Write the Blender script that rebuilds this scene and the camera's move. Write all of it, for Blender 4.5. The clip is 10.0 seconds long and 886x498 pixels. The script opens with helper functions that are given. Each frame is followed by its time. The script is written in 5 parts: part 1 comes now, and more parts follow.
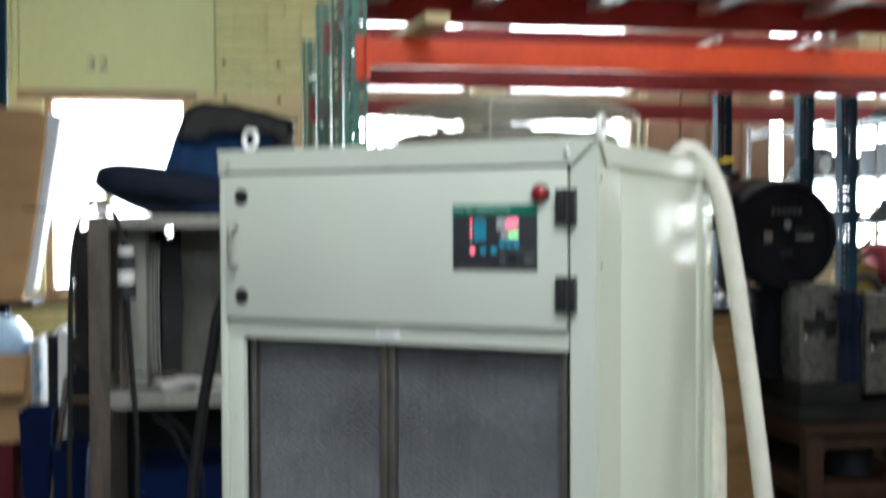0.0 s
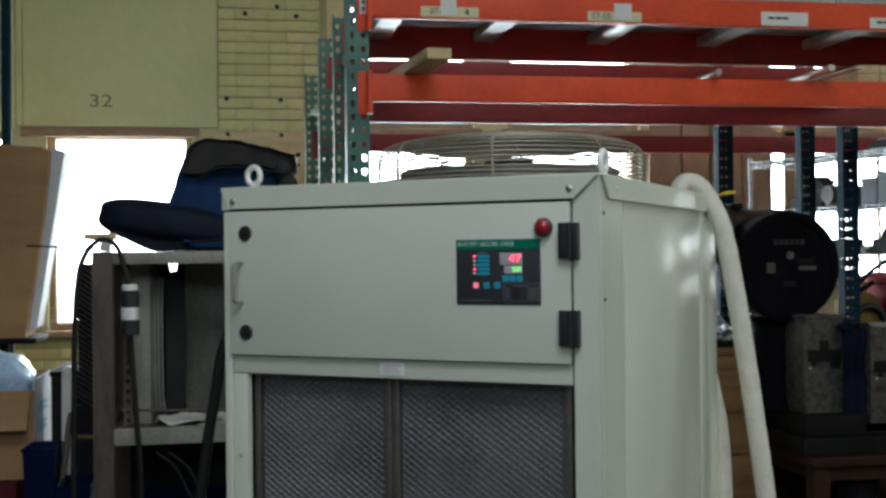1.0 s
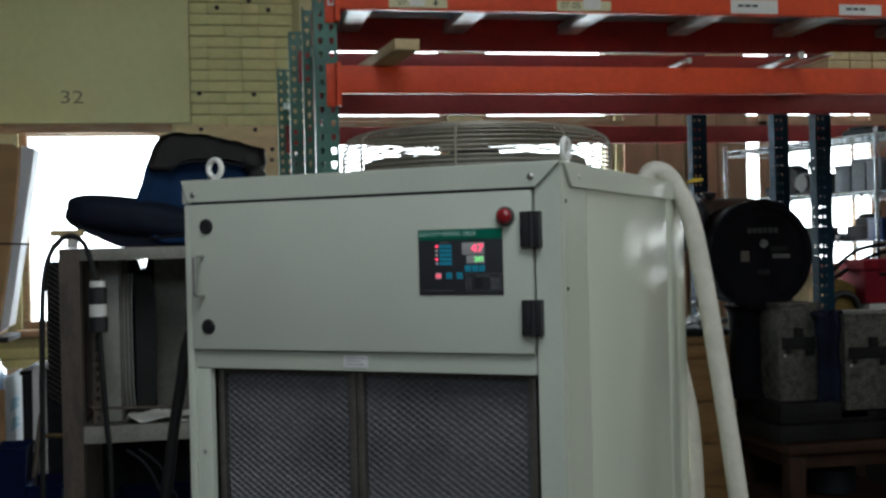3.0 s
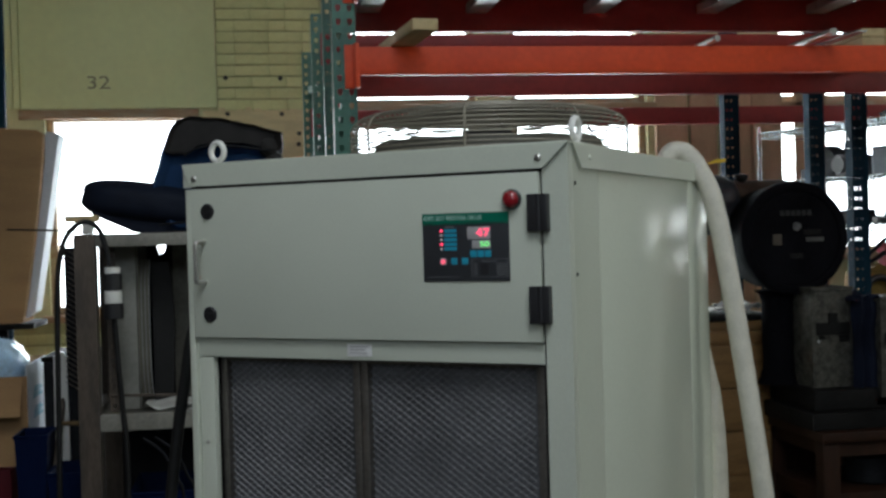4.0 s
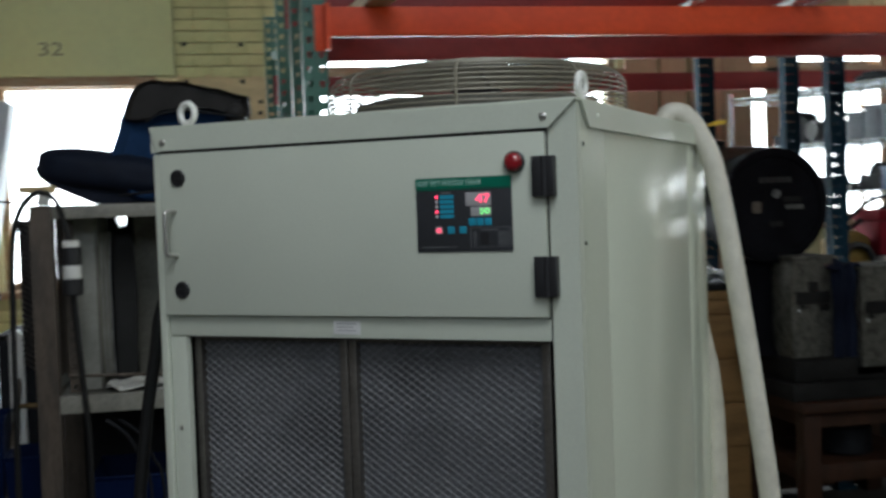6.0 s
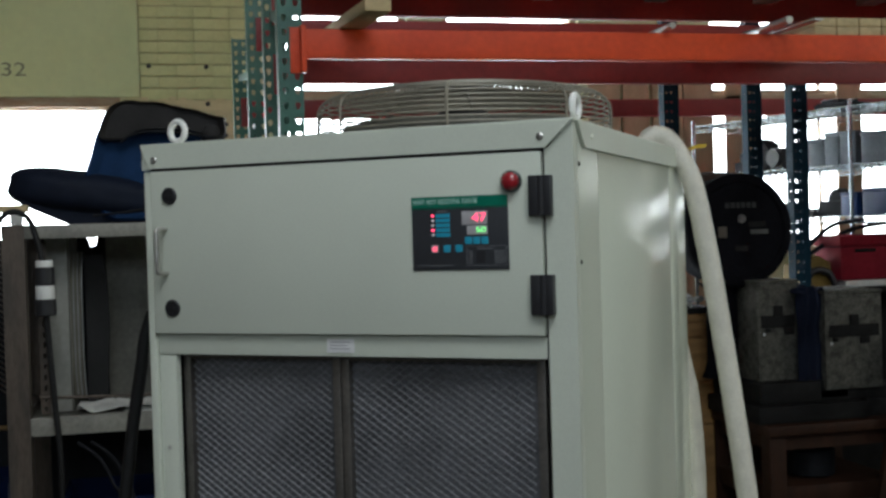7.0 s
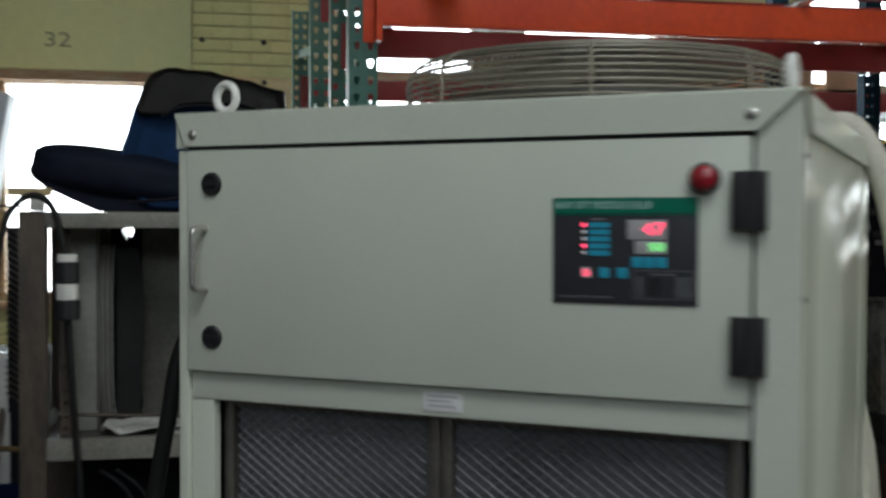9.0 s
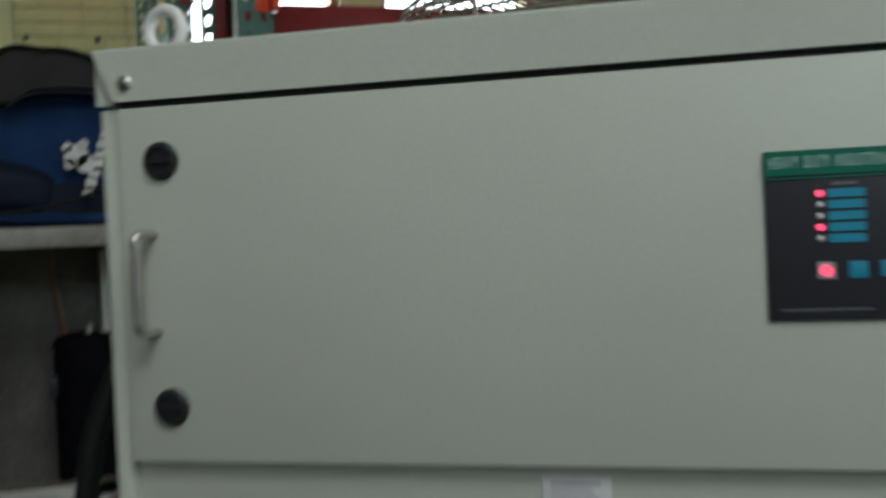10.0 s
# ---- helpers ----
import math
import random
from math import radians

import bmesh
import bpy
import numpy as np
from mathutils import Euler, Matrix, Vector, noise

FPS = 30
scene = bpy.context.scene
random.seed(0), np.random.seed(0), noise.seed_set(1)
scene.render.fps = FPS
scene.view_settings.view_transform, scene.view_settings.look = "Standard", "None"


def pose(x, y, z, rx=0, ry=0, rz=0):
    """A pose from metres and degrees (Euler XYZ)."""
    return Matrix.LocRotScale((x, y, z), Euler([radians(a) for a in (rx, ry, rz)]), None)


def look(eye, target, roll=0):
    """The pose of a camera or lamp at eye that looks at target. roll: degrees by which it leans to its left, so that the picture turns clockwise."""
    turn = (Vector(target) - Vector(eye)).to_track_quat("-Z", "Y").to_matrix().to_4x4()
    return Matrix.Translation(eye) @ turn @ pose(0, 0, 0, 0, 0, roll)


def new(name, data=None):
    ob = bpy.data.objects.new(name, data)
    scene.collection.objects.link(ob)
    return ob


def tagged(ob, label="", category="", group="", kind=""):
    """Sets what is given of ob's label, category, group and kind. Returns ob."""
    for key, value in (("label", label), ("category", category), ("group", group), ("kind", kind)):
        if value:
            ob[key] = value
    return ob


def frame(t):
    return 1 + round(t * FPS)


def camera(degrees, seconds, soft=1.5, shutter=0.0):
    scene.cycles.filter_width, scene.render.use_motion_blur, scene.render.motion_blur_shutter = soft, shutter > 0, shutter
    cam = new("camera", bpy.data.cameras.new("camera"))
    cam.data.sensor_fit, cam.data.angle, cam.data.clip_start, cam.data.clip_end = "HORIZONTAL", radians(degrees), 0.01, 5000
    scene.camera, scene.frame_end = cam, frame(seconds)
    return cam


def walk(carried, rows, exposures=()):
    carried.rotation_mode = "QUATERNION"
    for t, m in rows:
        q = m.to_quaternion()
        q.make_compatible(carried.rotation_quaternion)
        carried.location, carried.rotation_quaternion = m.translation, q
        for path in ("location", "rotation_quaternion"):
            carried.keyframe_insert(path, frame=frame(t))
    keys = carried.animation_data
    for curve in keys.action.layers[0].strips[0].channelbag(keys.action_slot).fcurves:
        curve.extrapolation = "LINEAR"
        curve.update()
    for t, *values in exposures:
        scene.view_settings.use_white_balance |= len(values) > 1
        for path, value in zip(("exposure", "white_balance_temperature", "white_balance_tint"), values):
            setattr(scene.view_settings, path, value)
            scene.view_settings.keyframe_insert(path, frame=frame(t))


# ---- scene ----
cam = camera(41.8, 10.0, soft=2.8, shutter=0.9)
ROWS = [
    (0.0, (0.018, -2.549, 1.503), (0.373, -0.581, 1.458), -0.21),
    (0.2, (0.016, -2.561, 1.51), (0.37, -0.593, 1.529), -0.98),
    (0.5, (0.014, -2.561, 1.514), (0.353, -0.591, 1.533), -0.92),
    (0.7, (0.014, -2.557, 1.509), (0.354, -0.586, 1.522), -0.76),
    (1.0, (0.015, -2.555, 1.508), (0.366, -0.587, 1.519), -0.65),
    (1.5, (0.028, -2.553, 1.506), (0.411, -0.59, 1.497), -0.85),
    (2.0, (0.034, -2.556, 1.505), (0.437, -0.597, 1.505), -0.83),
    (2.2, (0.036, -2.552, 1.502), (0.429, -0.591, 1.503), -1.14),
    (3.3, (0.072, -2.528, 1.5), (0.443, -0.563, 1.499), -1.58),
    (3.5, (0.085, -2.513, 1.501), (0.44, -0.545, 1.486), -1.76),
    (4.0, (0.134, -2.469, 1.499), (0.45, -0.495, 1.474), -1.63),
    (4.5, (0.185, -2.432, 1.492), (0.467, -0.452, 1.475), -1.52),
    (5.0, (0.228, -2.389, 1.479), (0.485, -0.406, 1.438), -1.64),
    (5.2, (0.222, -2.37, 1.472), (0.509, -0.391, 1.438), -1.51),
    (5.5, (0.19, -2.346, 1.48), (0.53, -0.376, 1.426), -1.61),
    (5.7, (0.15, -2.318, 1.48), (0.513, -0.351, 1.427), -1.31),
    (6.0, (0.096, -2.285, 1.492), (0.483, -0.325, 1.416), -2.02),
    (6.2, (0.064, -2.289, 1.483), (0.519, -0.342, 1.448), -3.38),
    (7.3, (0.022, -2.269, 1.482), (0.485, -0.324, 1.44), -1.47),
    (7.5, (0.025, -2.258, 1.483), (0.513, -0.32, 1.411), -2.09),
    (8.0, (0.011, -2.207, 1.487), (0.518, -0.273, 1.437), -2.09),
    (8.3, (0.03, -2.089, 1.483), (0.477, -0.14, 1.453), -0.95),
    (8.5, (0.068, -1.966, 1.497), (0.447, -0.004, 1.419), -1.95),
    (8.7, (0.081, -1.851, 1.507), (0.431, 0.116, 1.414), -0.69),
    (9.0, (0.04, -1.667, 1.509), (0.424, 0.295, 1.462), 0.15),
    (9.2, (-0.022, -1.535, 1.497), (0.519, 0.389, 1.41), -1.51),
    (9.5, (-0.1, -1.354, 1.515), (0.521, 0.545, 1.422), -2.0),
    (9.7, (-0.109, -1.228, 1.515), (0.525, 0.666, 1.407), -1.9),
    (10.0, (-0.077, -1.045, 1.49), (0.597, 0.838, 1.458), -2.45),
]
# the picture starts bright and is darkened by the camera's own exposure control
walk(cam, [(t, look(eye, target, roll)) for t, eye, target, roll in ROWS],
     exposures=[(0.0, 1.2, 6120, 5.5), (0.2, 1.0, 6120, 5.5), (0.6, 0.45, 6120, 5.5), (1.0, 0.22, 6120, 5.5), (2.0, -0.02, 6120, 5.5), (3.5, -0.1, 6120, 5.5),
                (5.0, -0.02, 6120, 5.5), (8.0, 0.22, 6120, 5.5), (8.7, 0.1, 6220, 5.5), (9.5, -0.04, 6280, 5.5), (10.0, 0.08, 6280, 5.5)])

# ---- world and light ----
world = bpy.data.worlds.new("world")
scene.world = world
world.use_nodes = True
wn = world.node_tree
sky = wn.nodes.new("ShaderNodeTexSky")
sky.sky_type, sky.sun_disc, sky.sun_elevation, sky.sun_rotation = "NISHITA", False, radians(38), radians(160)
wn.links.new(sky.outputs[0], wn.nodes["Background"].inputs[0])
wn.nodes["Background"].inputs[1].default_value = 0.12


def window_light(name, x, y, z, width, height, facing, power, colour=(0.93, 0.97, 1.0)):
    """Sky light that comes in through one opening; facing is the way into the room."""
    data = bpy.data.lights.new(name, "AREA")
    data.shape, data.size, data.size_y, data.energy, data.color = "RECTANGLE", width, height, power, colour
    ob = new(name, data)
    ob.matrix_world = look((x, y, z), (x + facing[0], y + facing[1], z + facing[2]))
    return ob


WALL = 5.25          # inner face of the back wall
# the last opening is unseen, added for a highlight on the cabinet's side panel
for wx0, wx1, wz0, wz1 in ((-2.3, -1.42, 1.05, 2.34), (-1.18, -0.26, 1.05, 2.34), (0.75, 1.63, 1.05, 2.34), (0.75, 1.63, 2.37, 3.25), (1.87, 2.83, 1.05, 2.34), (1.87, 2.83, 2.37, 3.25),
                           (3.79, 5.62, 1.28, 2.34), (3.79, 5.62, 2.37, 3.25), (6.7, 7.3, 1.72, 2.1)):
    window_light("window_daylight", (wx0 + wx1) / 2, WALL + 0.32, (wz0 + wz1) / 2, wx1 - wx0, wz1 - wz0, (0, -1, 0), 26 * (wx1 - wx0) * (wz1 - wz0))
# Three unseen light sources, added to brighten the cabinet's front and side.
window_light("added_front_light", -0.5, -7.24, 3.8, 6.6, 1.4, (0, 1, -0.15), 50, (0.95, 0.98, 1.0))
window_light("added_side_light", 8.04, -2.6, 3.5, 4.4, 1.8, (-1, 0, -0.1), 115, (1.0, 0.97, 0.84))
window_light("added_top_light", 0.3, -3.4, 5.08, 2.4, 3.2, (0, 0, -1), 122, (0.97, 0.98, 1.0))


# ---- materials ----
def mat(name, colour, rough=0.6, metal=0.0, vary=0.12, size=6.0, fine=60.0, bump=0.15, colour2=None, coat=0.0, spread=0.0, stretch=(1, 1, 1), amount=1.0, spec=0.5, gloss=0.1):
    """A surface with a coarse and a fine variation of its colour, relief and gloss. spread: change from object to object."""
    m = bpy.data.materials.new(name)
    m.use_nodes = True
    n, l = m.node_tree.nodes, m.node_tree.links
    b = n["Principled BSDF"]
    tc = n.new("ShaderNodeTexCoord")
    mp = n.new("ShaderNodeMapping")
    mp.inputs["Scale"].default_value = stretch
    l.new(tc.outputs["Object"], mp.inputs[0])
    big, small = n.new("ShaderNodeTexNoise"), n.new("ShaderNodeTexNoise")
    big.inputs["Scale"].default_value, small.inputs["Scale"].default_value = size, fine
    big.inputs["Detail"].default_value, small.inputs["Detail"].default_value = 5, 4
    l.new(mp.outputs[0], big.inputs[0])
    l.new(mp.outputs[0], small.inputs[0])
    mix = n.new("ShaderNodeMix")
    mix.data_type = "RGBA"
    dark = colour2 or tuple(c * (1 - 2.2 * vary) for c in colour)
    mix.inputs["A"].default_value, mix.inputs["B"].default_value = (*colour, 1), (*dark, 1)
    ramp = n.new("ShaderNodeMapRange")
    ramp.inputs["From Min"].default_value, ramp.inputs["From Max"].default_value = 0.42, 0.72
    ramp.inputs["To Max"].default_value = amount
    l.new(big.outputs["Fac"], ramp.inputs[0])
    l.new(ramp.outputs[0], mix.inputs["Factor"])
    hue = n.new("ShaderNodeHueSaturation")
    val = n.new("ShaderNodeMapRange")
    val.inputs["To Min"].default_value, val.inputs["To Max"].default_value = 1 - vary, 1 + vary
    val.inputs["From Min"].default_value, val.inputs["From Max"].default_value = 0.3, 0.7
    l.new(small.outputs["Fac"], val.inputs[0])
    last = val.outputs[0]
    if spread:
        info, rnd, mul = n.new("ShaderNodeObjectInfo"), n.new("ShaderNodeMapRange"), n.new("ShaderNodeMath")
        rnd.inputs["To Min"].default_value, rnd.inputs["To Max"].default_value = 1 - spread, 1 + spread
        mul.operation = "MULTIPLY"
        l.new(info.outputs["Random"], rnd.inputs[0])
        l.new(rnd.outputs[0], mul.inputs[0])
        l.new(last, mul.inputs[1])
        last = mul.outputs[0]
    l.new(last, hue.inputs["Value"])
    l.new(mix.outputs["Result"], hue.inputs["Color"])
    l.new(hue.outputs[0], b.inputs["Base Color"])
    rr = n.new("ShaderNodeMapRange")
    rr.inputs["To Min"].default_value, rr.inputs["To Max"].default_value = max(0.03, rough - gloss), min(1, rough + gloss)
    l.new(big.outputs["Fac"], rr.inputs[0])
    l.new(rr.outputs[0], b.inputs["Roughness"])
    b.inputs["Specular IOR Level"].default_value = spec
    b.inputs["Metallic"].default_value, b.inputs["Coat Weight"].default_value = metal, coat
    if bump:
        bp = n.new("ShaderNodeBump")
        bp.inputs["Strength"].default_value, bp.inputs["Distance"].default_value = bump, 0.004
        l.new(small.outputs["Fac"], bp.inputs["Height"])
        l.new(bp.outputs[0], b.inputs["Normal"])
    return m


def glow(name, colour, strength):
    m = bpy.data.materials.new(name)
    m.use_nodes = True
    b = m.node_tree.nodes["Principled BSDF"]
    b.inputs["Base Color"].default_value = (*[c * 0.3 for c in colour], 1)
    b.inputs["Emission Color"].default_value, b.inputs["Emission Strength"].default_value = (*colour, 1), strength
    return m


def clear(name, tint, rough=0.05, ior=1.45):
    m = bpy.data.materials.new(name)
    m.use_nodes = True
    b = m.node_tree.nodes["Principled BSDF"]
    b.inputs["Base Color"].default_value, b.inputs["Roughness"].default_value = (*tint, 1), rough
    b.inputs["Transmission Weight"].default_value, b.inputs["IOR"].default_value = 1.0, ior
    return m


PAINT = mat("cabinet_grey_paint", (0.61, 0.645, 0.54), 0.42, vary=0.03, size=2.5, fine=260, bump=0.03, coat=0.08)
SIDE = mat("cabinet_side_paint", (0.62, 0.655, 0.54), 0.2, vary=0.03, size=1.6, fine=200, bump=0.0, spec=0.18, gloss=0.01)
BLACK = mat("black_plastic", (0.018, 0.018, 0.02), 0.45, vary=0.1, fine=200, bump=0.05)
GAP = mat("near_black_matt", (0.012, 0.012, 0.012), 0.9, vary=0.1)
STEEL = mat("brushed_steel", (0.55, 0.54, 0.5), 0.32, 0.9, vary=0.08, fine=120, stretch=(1, 1, 8))
ALU = mat("aluminium_filter_frame", (0.21, 0.195, 0.175), 0.42, 0.8, vary=0.14, size=9, fine=140)
MESH = mat("expanded_aluminium", (0.34, 0.345, 0.35), 0.4, 0.4, vary=0.25, size=5, fine=90)
MEDIA = mat("filter_wadding", (0.185, 0.188, 0.20), 0.75, 0.2, vary=0.2, size=8, fine=220, bump=0.6)
WIRE = mat("fan_guard_wire", (0.27, 0.245, 0.19), 0.5, 0.2, vary=0.12, size=8)
WHITE = mat("white_enamel", (0.78, 0.78, 0.74), 0.35, vary=0.05, fine=150)
LABELBLACK = mat("control_label_black", (0.035, 0.037, 0.042), 0.38, vary=0.08, fine=200, bump=0.02)
GREEN = mat("label_green", (0.0, 0.16, 0.095), 0.4, vary=0.05, bump=0.02)
PALEGREEN = mat("label_lettering", (0.62, 0.85, 0.74), 0.5, vary=0.03, bump=0)
CYAN = mat("label_blue_keys", (0.025, 0.32, 0.46), 0.45, vary=0.06, bump=0.02)
SCREEN = mat("display_window_grey", (0.44, 0.43, 0.43), 0.3, vary=0.05, bump=0)
DIMTEXT = mat("label_small_print", (0.16, 0.165, 0.17), 0.5, vary=0.05, bump=0)
REDGLOW, GREENGLOW = glow("red_digits", (1.0, 0.06, 0.14), 2.4), glow("green_digits", (0.25, 1.0, 0.25), 1.3)
REDLAMP = mat("red_pilot_lens", (0.32, 0.012, 0.02), 0.2, vary=0.15, size=60, fine=200, coat=0.6)
HOSE = mat("white_braided_hose", (0.66, 0.63, 0.53), 0.42, vary=0.07, size=20, fine=260, bump=0.5)
TAGMAT = mat("plate_white", (0.8, 0.8, 0.78), 0.4, vary=0.04)
ORANGE = mat("orange_rack_paint", (0.70, 0.075, 0.017), 0.5, vary=0.08, size=3, fine=40, colour2=(0.55, 0.052, 0.015), spec=0.3)
# darker, redder colour for the beams behind the front orange ones
DARKRED = mat("dark_red_rack_beam", (0.30, 0.022, 0.02), 0.5, vary=0.1, size=3, fine=40, colour2=(0.22, 0.015, 0.016))
RACKGREEN = mat("green_rack_paint", (0.038, 0.145, 0.098), 0.42, vary=0.14, size=7, fine=60, colour2=(0.025, 0.09, 0.068), spread=0.15)
RACKBLUE = mat("blue_rack_paint", (0.008, 0.030, 0.050), 0.7, vary=0.14, size=7, fine=60, spec=0.08)
GALV = mat("galvanised_bar", (0.55, 0.57, 0.57), 0.4, 0.5, vary=0.12, size=14, fine=80)
PINE = mat("pale_pine", (0.55, 0.42, 0.22), 0.65, vary=0.12, size=4, fine=70, stretch=(6, 1, 6), spread=0.1)
CREAMBOARD = mat("pale_cream_board", (0.70, 0.60, 0.35), 0.65, vary=0.08, size=4, fine=60, stretch=(1, 1, 5))
CARD = mat("brown_cardboard", (0.37, 0.225, 0.10), 0.8, vary=0.07, size=2, fine=60, stretch=(1, 1, 4), colour2=(0.29, 0.17, 0.08), spread=0.08)
CARDW = mat("white_faced_cardboard", (0.62, 0.66, 0.70), 0.7, vary=0.06, size=3, fine=60)
PLASTER = mat("cream_painted_plaster", (0.64, 0.63, 0.37), 0.75, vary=0.05, size=1.3, fine=30, colour2=(0.56, 0.55, 0.33))
PANEL = mat("pale_green_painted_board", (0.66, 0.71, 0.39), 0.6, vary=0.03, size=0.8, fine=25, colour2=(0.59, 0.64, 0.34), bump=0.05)
BRICK = mat("cream_painted_brick", (0.68, 0.69, 0.36), 0.72, vary=0.05, size=7, fine=60, colour2=(0.56, 0.58, 0.29), bump=0.5, spread=0.04)
# same cream paint as the brick, coloured darker for the shade in joints
MORTAR = mat("shaded_cream_mortar", (0.40, 0.40, 0.21), 0.85, vary=0.1, size=10, fine=80, bump=0.6)
FRAMEWOOD = mat("weathered_window_wood", (0.34, 0.22, 0.13), 0.7, vary=0.15, size=8, fine=60, stretch=(1, 1, 6), colour2=(0.42, 0.36, 0.26))
PLY = mat("tan_plywood_sheet", (0.42, 0.29, 0.185), 0.7, vary=0.1, size=2, fine=40, stretch=(5, 1, 0.8), spread=0.12)
GLASS = clear("window_glass", (1, 1, 1), 0.0, 1.05)
SHED = mat("dark_unseen_wall", (0.16, 0.145, 0.125), 0.8, vary=0.12, size=2, fine=30)
CONCRETE = mat("concrete_floor", (0.055, 0.052, 0.048), 0.7, vary=0.12, size=1.2, fine=40, bump=0.4, spec=0.15)
CEIL = mat("ceiling_board", (0.24, 0.22, 0.19), 0.85, vary=0.08, size=1, fine=20)
VINYL = mat("black_vinyl", (0.007, 0.011, 0.024), 0.7, vary=0.15, size=7, fine=180, bump=0.25, spec=0.2)
CLOTH = mat("dark_blue_seat_cloth", (0.013, 0.038, 0.102), 0.9, vary=0.2, size=6, fine=260, bump=0.5, spec=0.15)
JACKET = mat("dark_brown_seat_cover", (0.017, 0.015, 0.014), 0.6, vary=0.2, size=9, fine=160, bump=0.4, spec=0.25)
CARTSTEEL = mat("grey_cart_steel", (0.105, 0.082, 0.062), 0.5, 0.3, vary=0.2, size=8, fine=70, stretch=(3, 3, 0.6), colour2=(0.055, 0.046, 0.038))
RAILPAINT = mat("pale_grey_rail_paint", (0.25, 0.24, 0.205), 0.5, 0.1, vary=0.16, size=8, fine=70)
SHEET = mat("galvanised_sheet_panel", (0.135, 0.13, 0.108), 0.5, 0.2, vary=0.16, size=6, fine=60)
RUBBER = mat("black_rubber_cable", (0.010, 0.010, 0.010), 0.6, vary=0.1, spec=0.3)
COPPER = mat("dull_copper_pipe", (0.22, 0.12, 0.07), 0.45, 0.8, vary=0.2)
SCALEBLK = mat("black_enamel_scale", (0.007, 0.007, 0.009), 0.8, vary=0.2, size=6, fine=60, spec=0.03)
IRON = mat("dark_cast_iron", (0.012, 0.0115, 0.011), 0.75, 0.1, vary=0.2, size=9, fine=90, bump=0.5, spec=0.15)
WEATHERED = mat("weathered_grey_wood", (0.085, 0.082, 0.068), 0.8, vary=0.3, size=26, fine=90, colour2=(0.030, 0.029, 0.024), bump=0.8, spec=0.2)
TABLEWOOD = mat("worn_brown_bench_wood", (0.026, 0.0115, 0.006), 0.6, vary=0.2, size=4, fine=50, stretch=(6, 1, 1), colour2=(0.04, 0.016, 0.008), spec=0.2)
DRAWER = mat("oak_drawer_wood", (0.29, 0.16, 0.055), 0.6, vary=0.16, size=4, fine=50, stretch=(1, 6, 6))
NAVY = mat("dark_blue_cloth", (0.014, 0.018, 0.034), 0.9, vary=0.2, size=8, fine=200, bump=0.5, spec=0.1)
BLUEBIN = mat("blue_plastic_bin", (0.002, 0.009, 0.045), 0.55, vary=0.1, spec=0.1)
REDBOX = mat("red_painted_box", (0.085, 0.006, 0.012), 0.65, vary=0.14, spec=0.2)
YELLOW = mat("yellow_plastic", (0.20, 0.13, 0.03), 0.6, vary=0.16, spec=0.2)
TIE = mat("yellow_nylon", (0.6, 0.4, 0.03), 0.45, vary=0.06)
CHROME = mat("chrome_wire", (0.36, 0.40, 0.43), 0.25, 0.95, vary=0.05)
PAPER = mat("crumpled_paper", (0.6, 0.6, 0.56), 0.8, vary=0.08, size=14)
STICKER = mat("cream_shelf_label", (0.62, 0.56, 0.34), 0.6, vary=0.05)
WHITELABEL = mat("white_shelf_label", (0.68, 0.66, 0.62), 0.6, vary=0.04)
INK = mat("dark_ink", (0.03, 0.03, 0.03), 0.7, vary=0.1, bump=0)
PENCIL = mat("pencil_mark", (0.24, 0.25, 0.16), 0.8, vary=0.1, bump=0)
CREAMTEXT = mat("worn_white_lettering", (0.09, 0.088, 0.08), 0.8, vary=0.2, bump=0)
PUTTY = mat("tan_plate", (0.075, 0.058, 0.04), 0.6, vary=0.1)
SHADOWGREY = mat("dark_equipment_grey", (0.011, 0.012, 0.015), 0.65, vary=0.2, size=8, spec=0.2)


# ---- mesh helpers ----
def box(bm, x0, x1, y0, y1, z0, z1, bevel=0.0):
    flat = bm.faces.layers.int.get("flat") or bm.faces.layers.int.new("flat")
    vs = bmesh.ops.create_cube(bm, size=1.0)["verts"]
    for f in {f for v in vs for f in v.link_faces}:
        f[flat] = 1
    for v in vs:
        v.co = Vector((x0 + (v.co.x + 0.5) * (x1 - x0), y0 + (v.co.y + 0.5) * (y1 - y0), z0 + (v.co.z + 0.5) * (z1 - z0)))
    if bevel:
        es = list({e for v in vs for e in v.link_edges})
        made = bmesh.ops.bevel(bm, geom=es, offset=bevel, segments=2, affect="EDGES", profile=0.6)
        for f in made["faces"]:
            f[flat] = 0
    return bm


def rod(bm, a, b, r, seg=12, r2=None):
    a, b = Vector(a), Vector(b)
    q = (b - a).to_track_quat("Z", "Y").to_matrix().to_4x4()
    bmesh.ops.create_cone(bm, cap_ends=True, segments=seg, radius1=r, radius2=r if r2 is None else r2, depth=(b - a).length,
                          matrix=Matrix.Translation((a + b) / 2) @ q)
    return bm


def smooth_path(pts, steps=6, closed=False):
    """Catmull-Rom through the points."""
    pts = [Vector(p) for p in pts]
    n, out = len(pts), []
    for i in range(n if closed else n - 1):
        p1, p2 = pts[i], pts[(i + 1) % n]
        p0 = pts[i - 1] if closed or i else p1
        p3 = pts[(i + 2) % n] if closed or i + 2 < n else p2
        for k in range(steps):
            t = k / steps
            out.append(0.5 * (2 * p1 + (p2 - p0) * t + (2 * p0 - 5 * p1 + 4 * p2 - p3) * t * t + (3 * p1 - p0 - 3 * p2 + p3) * t ** 3))
    return out if closed else out + [pts[-1]]


